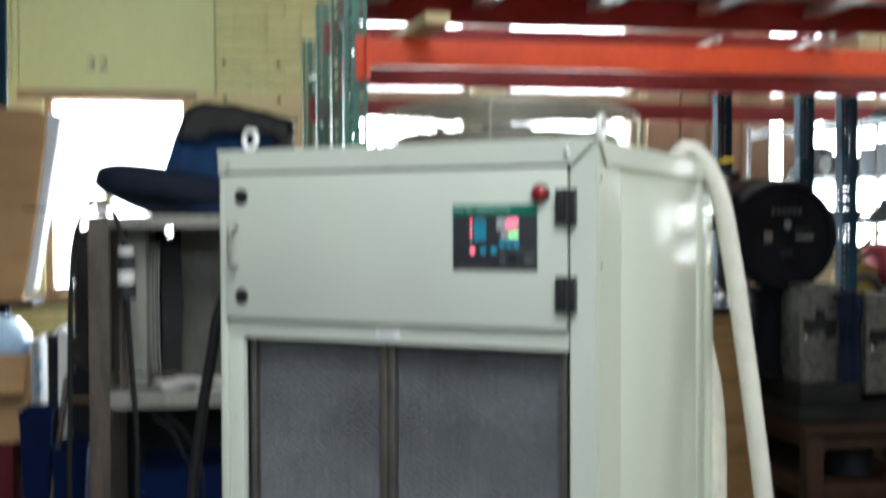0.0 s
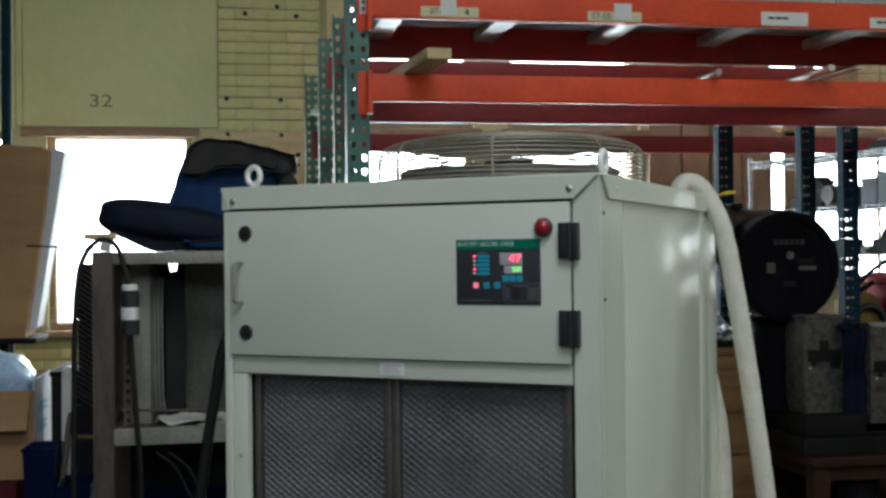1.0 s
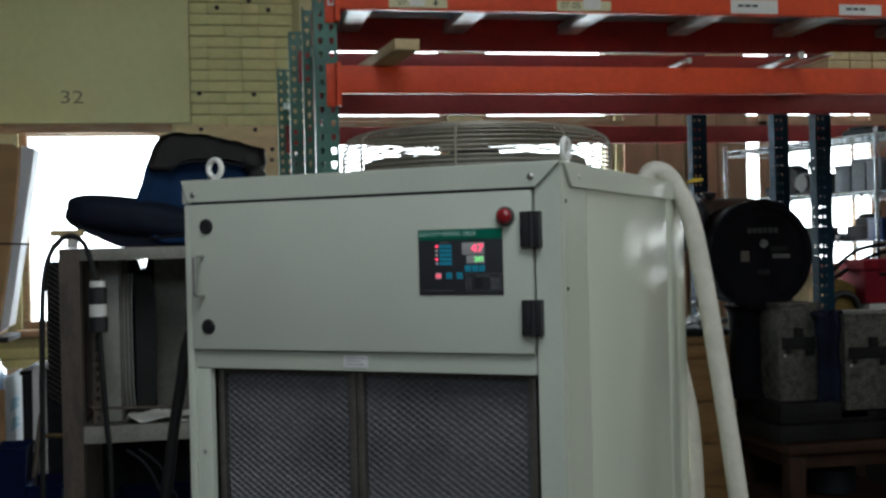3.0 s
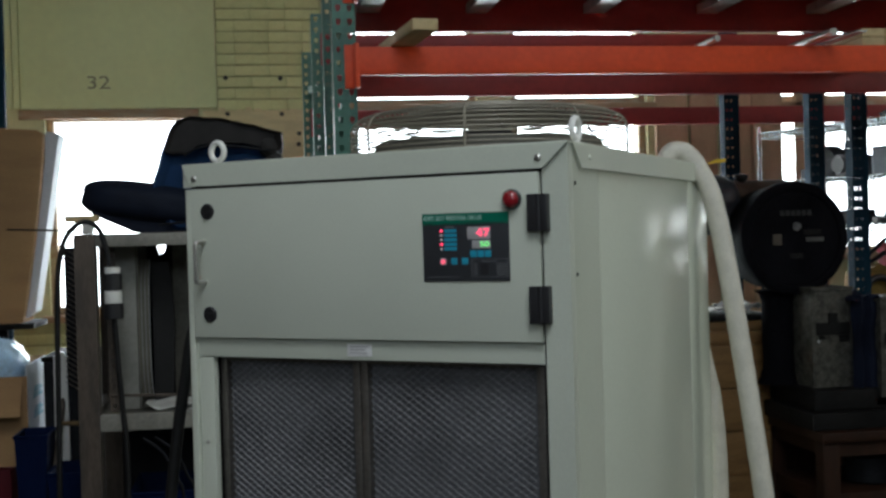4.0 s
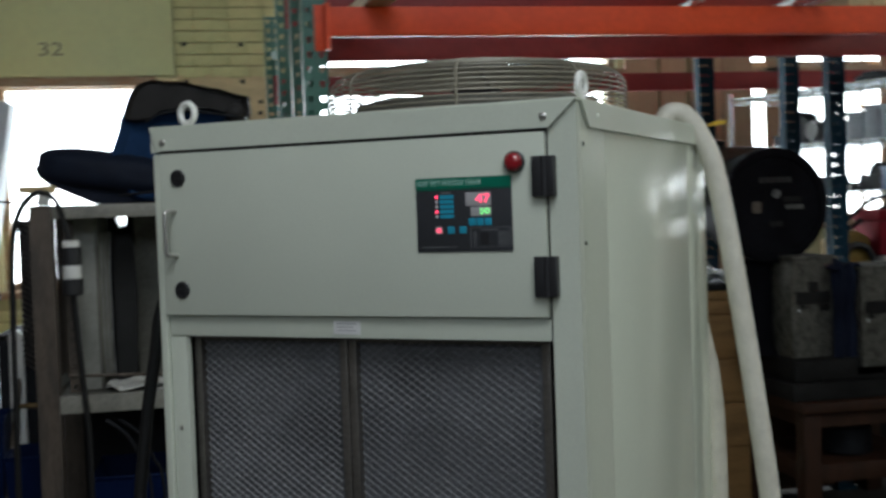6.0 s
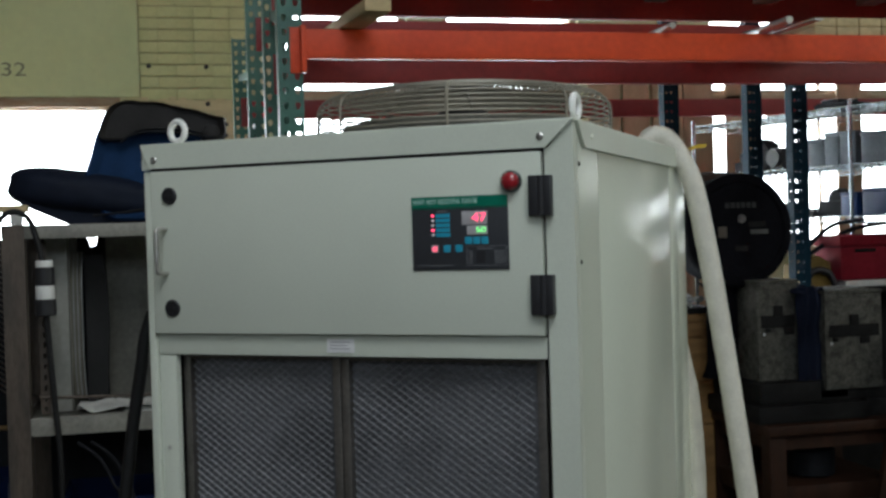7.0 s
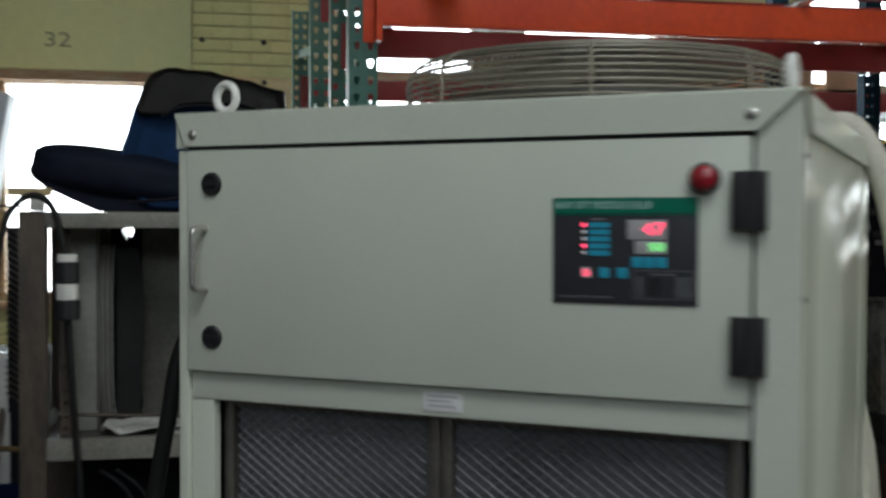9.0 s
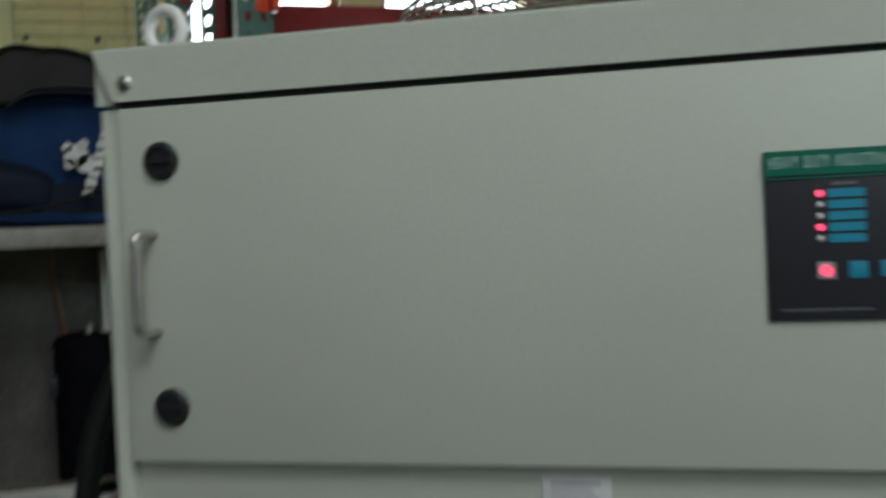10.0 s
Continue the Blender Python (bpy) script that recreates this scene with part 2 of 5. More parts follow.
def tube(bm, pts, r, seg=10, closed=False, cap=True):
    """A round tube along a list of points."""
    pts, rings, up = [Vector(p) for p in pts], [], None
    n = len(pts)
    for i, p in enumerate(pts):
        d = (pts[(i + 1) % n] - pts[i - 1]) if closed else (pts[min(i + 1, n - 1)] - pts[max(i - 1, 0)])
        d.normalize()
        up = d.orthogonal().normalized() if up is None else (up - d * up.dot(d)).normalized()
        side = d.cross(up)
        rad = r(i / max(1, n - 1)) if callable(r) else r
        rings.append([bm.verts.new(p + (up * math.cos(a) + side * math.sin(a)) * rad) for a in [2 * math.pi * k / seg for k in range(seg)]])
    for i in range(n if closed else n - 1):
        a, b = rings[i], rings[(i + 1) % n]
        for k in range(seg):
            bm.faces.new((a[k], a[(k + 1) % seg], b[(k + 1) % seg], b[k]))
    if cap and not closed:
        bm.faces.new(rings[0][::-1])
        bm.faces.new(rings[-1])
    return bm


def lathe(bm, profile, centre=(0, 0, 0), axis="Z", seg=40):
    """A body turned from (radius, height) pairs."""
    q = {"Z": Matrix(), "Y": Matrix.Rotation(radians(-90), 4, "X"), "X": Matrix.Rotation(radians(90), 4, "Y")}[axis]
    rings = []
    for r, h in profile:
        rings.append([bm.verts.new(Vector(centre) + q.to_3x3() @ Vector((max(r, 0.0004) * math.cos(a), max(r, 0.0004) * math.sin(a), h)))
                      for a in [2 * math.pi * k / seg for k in range(seg)]])
    for a, b in zip(rings, rings[1:]):
        for k in range(seg):
            bm.faces.new((a[k], a[(k + 1) % seg], b[(k + 1) % seg], b[k]))
    bm.faces.new(rings[0][::-1])
    bm.faces.new(rings[-1])
    bmesh.ops.recalc_face_normals(bm, faces=bm.faces[:])
    return bm


def prism(bm, outline, d0, d1, axis="y"):
    """A flat outline in (x, z) pushed from y = d0 to d1 (or (y, z) along x, or (x, y) along z)."""
    def at(p, d):
        return {"y": (p[0], d, p[1]), "x": (d, p[0], p[1]), "z": (p[0], p[1], d)}[axis]
    a, b = [bm.verts.new(at(p, d0)) for p in outline], [bm.verts.new(at(p, d1)) for p in outline]
    n = len(outline)
    bm.faces.new(a)
    bm.faces.new(b[::-1])
    for i in range(n):
        bm.faces.new((a[i], b[i], b[(i + 1) % n], a[(i + 1) % n]))
    bmesh.ops.recalc_face_normals(bm, faces=bm.faces[:])
    return bm


def to_mesh(name, bm, material, smooth=True):
    me = bpy.data.meshes.new(name)
    flat = bm.faces.layers.int.get("flat")
    for f in bm.faces:
        f.smooth = smooth and not (flat and f[flat])
    bm.to_mesh(me)
    bm.free()
    me.materials.append(material)
    if smooth:
        me.set_sharp_from_angle(angle=radians(38))
    return me


def part(name, bm, material, parent, label=""):
    ob = new(name, to_mesh(name, bm, material))
    ob.parent = parent
    return tagged(ob, label)


def thing(name, label, category, m=None, group="", kind=""):
    ob = new(name)
    ob.empty_display_size = 0.1
    ob.matrix_world = m or Matrix()
    return tagged(ob, label, category, group, kind)


def single(name, bm, material, label, category, m=None, group="", kind=""):
    ob = new(name, to_mesh(name, bm, material))
    ob.matrix_world = m or Matrix()
    return tagged(ob, label, category, group, kind)


def B(*args, **kw):
    return box(bmesh.new(), *args, **kw)


def lettering(name, text, size, material, parent, m, width=None, spacing=1.0):
    """Raised flat letters in the built-in font, as a mesh part."""
    cu = bpy.data.curves.new(name, "FONT")
    cu.body, cu.size, cu.align_x, cu.align_y, cu.extrude = text, size, "CENTER", "CENTER", 0.0003
    cu.space_character, cu.space_word = spacing, 1 + 1.2 * (spacing - 1)
    tmp = bpy.data.objects.new(name, cu)
    scene.collection.objects.link(tmp)
    me = bpy.data.meshes.new_from_object(tmp.evaluated_get(bpy.context.evaluated_depsgraph_get()))
    bpy.data.objects.remove(tmp)
    if width:
        span = max(v.co.x for v in me.vertices) - min(v.co.x for v in me.vertices)
        for v in me.vertices:
            v.co.x *= width / span
    me.materials.clear()
    me.materials.append(material)
    ob = new(name, me)
    ob.parent = parent
    ob.matrix_basis = m
    return ob


def upright_stand(x, z, y=0.0):
    """The pose of writing on a face that looks to -y."""
    return pose(x, y, z, 90, 0, 0)


# ---- the room ----
def wall_cells(bm, a0, a1, z0, z1, d0, d1, openings, axis):
    """A wall of boxes round openings (a0, a1, z0, z1), through its whole thickness."""
    cuts = sorted({a0, a1, *[o[0] for o in openings], *[o[1] for o in openings]})
    for p, q in zip(cuts, cuts[1:]):
        holes = sorted((o[2], o[3]) for o in openings if o[0] <= p and o[1] >= q)
        z = z0
        for lo, hi in [*holes, (z1, z1)]:
            if lo - z > 1e-4:
                box(bm, *((p, q, d0, d1) if axis == "x" else (d0, d1, p, q)), z, lo)
            z = hi
    return bm


# last entry: unseen window, added to reflect in the cabinet's side panel
BACK_OPENINGS = [(-2.3, -1.42, 1.05, 2.34), (-1.18, -0.26, 1.05, 2.34), (0.75, 1.63, 1.05, 2.34), (0.75, 1.63, 2.37, 3.25), (1.87, 2.83, 1.05, 2.34), (1.87, 2.83, 2.37, 3.25),
                 (3.79, 5.62, 1.28, 2.34), (3.79, 5.62, 2.37, 3.25), (6.7, 7.3, 1.72, 2.1)]
floor = single("floor", B(-4.6, 8.0, -7.2, 5.56, -0.2, 0.0), CONCRETE, "grey worn concrete workshop floor", "floor", kind="structure")
ceiling = single("ceiling", B(-4.6, 8.0, -7.2, 5.56, 4.9, 5.1), CEIL, "plain boarded workshop ceiling", "ceiling", kind="structure")
# cut a hole in the ceiling for the added top lamp
ceiling_cut = bmesh.new()
for c in ((-4.6, 8.0, -7.2, -5.0), (-4.6, 8.0, -1.8, 5.56), (-4.6, -0.9, -5.0, -1.8), (1.5, 8.0, -5.0, -1.8)):
    box(ceiling_cut, *c, 4.9, 5.1)
ceiling_cut.to_mesh(ceiling.data)
ceiling_cut.free()
wall_back = single("wall_back", wall_cells(bmesh.new(), -4.6, 8.0, 0, 4.9, WALL, WALL + 0.3, BACK_OPENINGS, "x"), PLASTER, "cream painted masonry wall with large windows", "wall", kind="structure")
# Unseen walls, dark to hold down bounce, with openings for the added lamps.
single("wall_front", wall_cells(bmesh.new(), -4.6, 8.0, 0, 4.9, -7.2, -6.95, [(-3.8, 2.8, 3.1, 4.5)], "x"), SHED, "unseen dark wall with an opening for added light", "wall", kind="structure")
single("wall_left", wall_cells(bmesh.new(), -6.95, WALL, 0, 4.9, -4.6, -4.35, [], "y"), SHED, "dark boarded workshop side wall", "wall", kind="structure")
single("wall_right", wall_cells(bmesh.new(), -6.95, WALL, 0, 4.9, 7.75, 8.0, [(-4.8, -0.4, 2.6, 4.4)], "y"), SHED, "unseen dark side wall with an opening for added light", "wall", kind="structure")


def window(name, x0, x1, z0, z1, columns, rows, label):
    """Wooden frame set into the wall, glazing bars, sill and panes."""
    w = thing(name, label, "window", pose((x0 + x1) / 2, WALL, z0), kind="structure")
    h, c, t = z1 - z0, (x1 - x0) / 2, 0.045
    fr = bmesh.new()
    for b in ((-c, -c + t, 0, h), (c - t, c, 0, h), (-c + t, c - t, 0, t), (-c + t, c - t, h - t, h)):
        box(fr, b[0], b[1], 0.05, 0.13, b[2], b[3], bevel=0.004)
    part("window_frame", fr, FRAMEWOOD, w)
    part("window_sill", B(-c - 0.05, c + 0.05, -0.06, 0.05, -0.045, 0.0, bevel=0.006), FRAMEWOOD, w)
    for i in range(columns):
        for j in range(rows):
            a0, a1 = -c + t + i * (2 * c - 2 * t) / columns, -c + t + (i + 1) * (2 * c - 2 * t) / columns
            b0, b1 = t + j * (h - 2 * t) / rows, t + (j + 1) * (h - 2 * t) / rows
            pane = part("pane", B(a0 + 0.008, a1 - 0.008, 0.088, 0.092, b0 + 0.008, b1 - 0.008), GLASS, w)
            pane.visible_shadow = False
            if i:
                part("glazing_bar", B(a0 - 0.009, a0 + 0.009, 0.075, 0.105, b0, b1), FRAMEWOOD, w)
            if j:
                part("glazing_bar", B(a0 + 0.009, a1 - 0.009, 0.075, 0.105, b0 - 0.009, b0 + 0.009), FRAMEWOOD, w)
    return w


for i, (x0, x1, z0, z1) in enumerate(BACK_OPENINGS):
    window("window_%d" % (i + 1), x0, x1, z0, z1, 1 if x1 - x0 < 1 or x0 > 5 else 2, 1, "tall bright window in a weathered wooden frame")
single("trim", B(-1.335, -0.215, WALL - 0.03, WALL - 0.002, 2.302, 2.362, bevel=0.004), FRAMEWOOD, "weathered brown wooden lintel board over the window", "trim", kind="structure")
single("trim", B(-0.19, 0.60, WALL - 0.026, WALL - 0.002, 1.55, 2.345, bevel=0.004), CREAMBOARD, "pale nailed wooden board on the brick wall", "trim", kind="structure")
single("trim", B(-1.36, -1.322, WALL - 0.04, WALL - 0.002, 2.37, 4.8, bevel=0.004), PANEL, "painted vertical batten beside the wall board", "trim", kind="structure")
panel = single("wall_panel", B(-1.318, -0.1, WALL - 0.028, WALL - 0.002, 2.366, 4.4, bevel=0.003), PANEL, "pale green painted board covering an upper window", "wall panel", kind="structure")
lettering("writing", "32", 0.118, PENCIL, panel, upright_stand(-0.838, 2.53, WALL - 0.0288), 0.14)
single("wall_panel", B(-2.6, -1.365, WALL - 0.028, WALL - 0.002, 2.366, 4.4, bevel=0.003), PANEL, "pale green painted board on the wall", "wall panel", kind="structure")

# ---- the chiller cabinet, turned from the walls ----
CAB = pose(0, 0, 0, 0, 0, -35)
chiller = thing("industrial_chiller", "light grey steel industrial chiller cabinet with digital control panel", "chiller", CAB)
part("left_stile", B(-0.018, -0.002, 0.006, 0.06, 0.06, 1.608, bevel=0.003), PAINT, chiller)
lp = bmesh.new()
prism(lp, [(-0.003, 1.611), (-0.020, 1.655), (-0.020, 1.611)], 0.004, 0.05)
part("corner_gusset", lp, PAINT, chiller)
part("left_side_panel", B(-0.018, -0.010, 0.06, 1.05, 0.05, 1.654), SIDE, chiller)
part("back_panel", B(-0.010, 0.82, 1.052, 1.06, 0.05, 1.654), SIDE, chiller)
part("base", B(-0.018, 0.828, 0.02, 1.06, 0.0, 0.05, bevel=0.004), IRON, chiller)
post = bmesh.new()
prism(post, [(0.779, 0.06), (0.829, 0.06), (0.829, 1.657), (0.785, 1.613), (0.779, 1.613)], 0.006, 0.03)
part("corner_post", post, PAINT, chiller, "folded grey corner post")
ps = bmesh.new()
prism(ps, [(0.03, 0.06), (0.174, 0.06), (0.174, 1.654), (0.03, 1.654)], 0.802, 0.8285, "x")
part("side_post", ps, SIDE, chiller)
part("side_panel", B(0.806, 0.828, 0.180, 0.862, 0.06, 1.654, bevel=0.002), SIDE, chiller, "glossy pale grey side panel")
# near-black strips colour in the shade inside the panel seams
part("seam_strip", B(0.80, 0.826, 0.1742, 0.1798, 0.06, 1.612), GAP, chiller)
part("seam_strip", B(0.80, 0.826, 0.8622, 0.8658, 0.06, 1.612), GAP, chiller)
part("rear_post", B(0.806, 0.8285, 0.866, 1.06, 0.06, 1.654, bevel=0.002), SIDE, chiller)
# lid with folded lips, mitred at the corners
lid = part("lid", B(-0.021, 0.832, 0.0, 1.066, 1.655, 1.66, bevel=0.002), PAINT, chiller, "grey folded sheet metal lid")
part("lip", prism(bmesh.new(), [(-0.001, 1.613), (0.783, 1.613), (0.8285, 1.656), (-0.019, 1.656)], -0.002, 0.004), PAINT, lid)
part("lip", prism(bmesh.new(), [(0.064, 1.613), (1.066, 1.613), (1.066, 1.656), (0.02, 1.656)], 0.829, 0.835, "x"), PAINT, lid)
part("lip", prism(bmesh.new(), [(0.02, 1.613), (1.066, 1.613), (1.066, 1.656), (0.02, 1.656)], -0.023, -0.018, "x"), PAINT, lid)
part("lid_seam", B(0.001, 0.777, 0.003, 0.02, 1.6085, 1.6135), GAP, chiller)
for x in (0.012, 0.775):
    s = bmesh.new()
    lathe(s, [(0.0065, 0), (0.0065, 0.002), (0.004, 0.004), (0.0, 0.0045)], (x, -0.002, 1.632 if x > 0.5 else 1.629), "Y", 14)
    for v in s.verts:
        v.co.y = -0.002 - (v.co.y + 0.002)
    part("screw", s, STEEL, chiller)
for y in (0.11,):
    s = bmesh.new()
    lathe(s, [(0.005, 0), (0.005, 0.002), (0.003, 0.003)], (0.835, y, 1.634), "X", 14)
    part("screw", s, PAINT, chiller)
for z in (1.42, 1.585):
    part("screw", lathe(bmesh.new(), [(0.004, 0), (0.003, 0.002)], (0.829, 0.04, z), "X", 10), IRON, chiller)
# shade behind the door gaps, as a near-black sheet and gap strip
part("inner_box", B(-0.008, 0.8, 0.075, 0.085, 0.06, 1.654), GAP, chiller)
part("door_gap_strip", B(0.7755, 0.7788, 0.010, 0.03, 0.06, 1.61), GAP, chiller)
door = part("control_door", B(0.0, 0.7745, 0.0, 0.02, 1.299, 1.6075, bevel=0.0035), PAINT, chiller, "flat light grey control door")
part("header_rail", B(0.0, 0.7745, 0.012, 0.03, 1.2585, 1.2965, bevel=0.002), PAINT, chiller)
part("left_frame", B(0.0, 0.036, 0.0125, 0.03, 0.06, 1.257, bevel=0.002), PAINT, chiller)
part("bottom_rail", B(0.036, 0.7745, 0.0125, 0.03, 0.06, 0.12, bevel=0.002), PAINT, chiller)
rs = bmesh.new()
lathe(rs, [(0.004, 0), (0.003, 0.002)], (0.018, 0.0105, 1.08), "Y", 10)
part("screw", rs, STEEL, chiller)
for z in (1.56, 1.3475):
    k = bmesh.new()
    lathe(k, [(0.0165, 0.0), (0.0165, 0.002), (0.0145, 0.0045), (0.011, 0.005), (0.0105, 0.003), (0.0, 0.003)], (0.0425, 0.0, z), "Y", 32)
    for v in k.verts:
        v.co.y = -v.co.y
    bmesh.ops.recalc_face_normals(k, faces=k.faces[:])
    box(k, 0.0325, 0.0525, -0.006, -0.002, z - 0.0022, z + 0.0022)
    part("lock_knob", k, BLACK, door, "round black quarter-turn lock")
hd = bmesh.new()
tube(hd, smooth_path([(0.033, 0.0, 1.498), (0.031, -0.018, 1.498), (0.029, -0.026, 1.494), (0.029, -0.027, 1.482), (0.029, -0.027, 1.43), (0.029, -0.026, 1.418), (0.031, -0.018, 1.414), (0.033, 0.0, 1.414)], 5), 0.0042, 10)
part("pull_handle", hd, STEEL, door, "chrome bow handle")
for z0, z1 in ((1.5, 1.567), (1.3345, 1.4015)):
    h = bmesh.new()
    box(h, 0.7545, 0.7735, -0.012, 0.0, z0, z1, bevel=0.002)
    box(h, 0.7785, 0.7935, -0.012, 0.006, z0, z1, bevel=0.002)
    rod(h, (0.776, -0.008, z0), (0.776, -0.008, z1), 0.0065, 12)
    part("hinge", h, BLACK, door, "black plastic block hinge")
lm = bmesh.new()
lathe(lm, [(0.0185, 0.0), (0.0185, 0.006), (0.016, 0.008)], (0.723, 0.0, 1.559), "Y", 32)
for v in lm.verts:
    v.co.y = -v.co.y
lamp = part("pilot_lamp", lm, BLACK, door, "red round pilot lamp in a black bezel")
ln = bmesh.new()
lathe(ln, [(0.0155, 0.006), (0.0155, 0.012), (0.012, 0.017), (0.006, 0.0195), (0.0, 0.02)], (0.723, 0.0, 1.559), "Y", 32)
for v in ln.verts:
    v.co.y = -v.co.y
bmesh.ops.recalc_face_normals(ln, faces=ln.faces[:])
part("lens", ln, REDLAMP, lamp)
# control panel
cp = part("control_panel", B(0.5405, 0.716, -0.0025, 0.0, 1.4115, 1.538, bevel=0.0008), LABELBLACK, door, "black membrane control panel with a green header")
part("header_strip", B(0.5407, 0.7158, -0.0034, -0.0026, 1.5195, 1.5378), GREEN, cp)
lettering("heading", "HEAVY DUTY INDUSTRIAL CHILLER", 0.0128, PALEGREEN, cp, upright_stand(0.603, 1.5286, -0.0036), 0.117, 1.35)
part("header_line", B(0.5407, 0.7158, -0.0032, -0.0026, 1.5168, 1.518), GREEN, cp)
part("display_window", B(0.633, 0.679, -0.0034, -0.0025, 1.4885, 1.5115, bevel=0.0004), SCREEN, cp)
part("display_window", B(0.642, 0.679, -0.0034, -0.0025, 1.4715, 1.4868, bevel=0.0004), SCREEN, cp)
lettering("digits", "47", 0.021, REDGLOW, cp, upright_stand(0.6645, 1.5, -0.0038), 0.026)
lettering("digits", "50", 0.0135, GREENGLOW, cp, upright_stand(0.6675, 1.4792, -0.0038), 0.018)
for x in (0.638, 0.6525, 0.667):
    part("key", B(x, x + 0.0125, -0.0034, -0.0025, 1.4555, 1.468, bevel=0.0004), CYAN, cp)
part("legend_bar", B(0.588, 0.606, -0.003, -0.0025, 1.511, 1.5135), DIMTEXT, cp)
for i in range(5):
    z = 1.5022 - i * 0.0083
    part("legend_bar", B(0.585, 0.611, -0.0032, -0.0025, z, z + 0.0062), CYAN, cp)
    led = lathe(bmesh.new(), [(0.0024, 0), (0.0024, 0.0012), (0.0014, 0.002)], (0.5795, -0.0025, z + 0.0031), "Y", 12)
    for v in led.verts:
        v.co.y = -0.005 - v.co.y
    part("indicator", led, REDGLOW if i in (0, 3) else TAGMAT, cp)
part("power_key", B(0.5765, 0.5885, -0.0034, -0.0025, 1.4425, 1.4548), SCREEN, cp)
sym = bmesh.new()
tube(sym, [(0.5825 + 0.0034 * math.sin(a), -0.0038, 1.4484 + 0.0034 * math.cos(a)) for a in [0.7 + k * 0.35 for k in range(15)]], 0.0007, 6)
rod(sym, (0.5825, -0.0038, 1.4486), (0.5825, -0.0038, 1.453), 0.0007, 6)
part("power_symbol", sym, REDGLOW, cp)
for x in (0.5985, 0.6205):
    part("key", B(x, x + 0.0125, -0.0034, -0.0025, 1.4425, 1.4548, bevel=0.0004), CYAN, cp)
fine_print = bmesh.new()
for x0, x1, z0, z1 in ((0.640, 0.712, 1.4515, 1.4523), (0.640, 0.712, 1.4185, 1.4193), (0.640, 0.641, 1.4185, 1.452), (0.711, 0.712, 1.4185, 1.452), (0.549, 0.615, 1.419, 1.4203), (0.66, 0.69, 1.447, 1.4485)):
    box(fine_print, x0, x1, -0.0029, -0.0025, z0, z1)
for i in range(8):
    box(fine_print, 0.645, 0.651, -0.0029, -0.0025, 1.422 + i * 0.003, 1.4233 + i * 0.003)
    box(fine_print, 0.69, 0.709, -0.0029, -0.0025, 1.422 + i * 0.003, 1.4233 + i * 0.003)
part("small_print", fine_print, DIMTEXT, cp)
part("print_block", B(0.658, 0.674, -0.003, -0.0025, 1.423, 1.444), BLACK, cp)
tag = part("rating_plate", B(0.361, 0.416, 0.0105, 0.012, 1.2655, 1.2905, bevel=0.0005), TAGMAT, chiller, "small white metal plate")
bars = bmesh.new()
for z, a in ((1.284, 0.04), (1.278, 0.034), (1.272, 0.038)):
    box(bars, 0.368, 0.368 + a, 0.0098, 0.0106, z, z + 0.002)
part("plate_print", bars, SCREEN, tag)


def expanded(x0, x1, z0, z1, y, px, pz, r):
    """Strands of expanded metal: zigzag ribbons, each touching the next."""
    verts, faces = [], []
    cols = int((x1 - x0) / (px / 2))
    for j in range(int((z1 - z0) / pz)):
        zc, s = z0 + (j + 0.5) * pz, 1 if j % 2 else -1
        for i in range(cols):
            za, zb = zc + s * (pz / 2) * (1 if i % 2 else -1), zc - s * (pz / 2) * (1 if i % 2 else -1)
            k, xa, xb = len(verts), x0 + i * px / 2, x0 + (i + 1) * px / 2
            lean = 0.0022 if zb < za else -0.0016
            ya, yb = (y, y + 0.002) if zb < za else (y + 0.002, y)
            verts += [(xa, ya, za - r), (xb, yb, zb - r), (xb, yb + lean, zb + r), (xa, ya + lean, za + r)]
            faces.append((k, k + 1, k + 2, k + 3))
            if i % 2 == 0:      # the broad bond where two strands meet
                k = len(verts)
                verts += [(xa - 0.0024, y - 0.0004, za + 0.0004), (xa + 0.003, y - 0.0004, za - 0.0022), (xa + 0.003, y + 0.003, za - 0.0002), (xa - 0.0024, y + 0.003, za + 0.0024)]
                faces.append((k, k + 1, k + 2, k + 3))
    me = bpy.data.meshes.new("expanded_metal")
    me.from_pydata(verts, [], faces)
    me.materials.append(MESH)
    return me


for x0, x1 in ((0.036, 0.372), (0.374, 0.762)):
    z0, z1, t = 0.125, 1.254, 0.02
    fr = bmesh.new()
    for b in ((x0, x0 + t * 0.8, z0, z1), (x1 - t * 0.8, x1, z0, z1), (x0 + t * 0.8, x1 - t * 0.8, z0, z0 + t), (x0 + t * 0.8, x1 - t * 0.8, z1 - 0.006, z1)):
        box(fr, b[0], b[1], 0.038, 0.066, b[2], b[3], bevel=0.002)
    filt = part("air_filter", fr, ALU, chiller, "washable aluminium mesh air filter in a metal frame")
    part("wadding", B(x0 + 0.004, x1 - 0.004, 0.056, 0.064, z0 + 0.004, z1 - 0.004), MEDIA, filt)
    mesh = new("mesh", expanded(x0 + t * 0.8, x1 - t * 0.8, z0 + t, z1 - 0.006, 0.048, 0.021, 0.0072, 0.0007))
    mesh.parent = filt
# fan guard on the lid
FX, FY, FR = 0.415, 0.605, 0.328
fan = thing("axial_fan", "round wire fan guard over a roof-mounted axial fan", "fan", CAB)
cone = bmesh.new()
lathe(cone, [(0.312, 1.66), (0.312, 1.664), (0.295, 1.668), (0.285, 1.682), (0.285, 1.688), (0.276, 1.692), (0.276, 1.698), (0.271, 1.701), (0.271, 1.713), (0.264, 1.713), (0.266, 1.695), (0.286, 1.664), (0.288, 1.661)], (FX, FY, 0), "Z", 64)
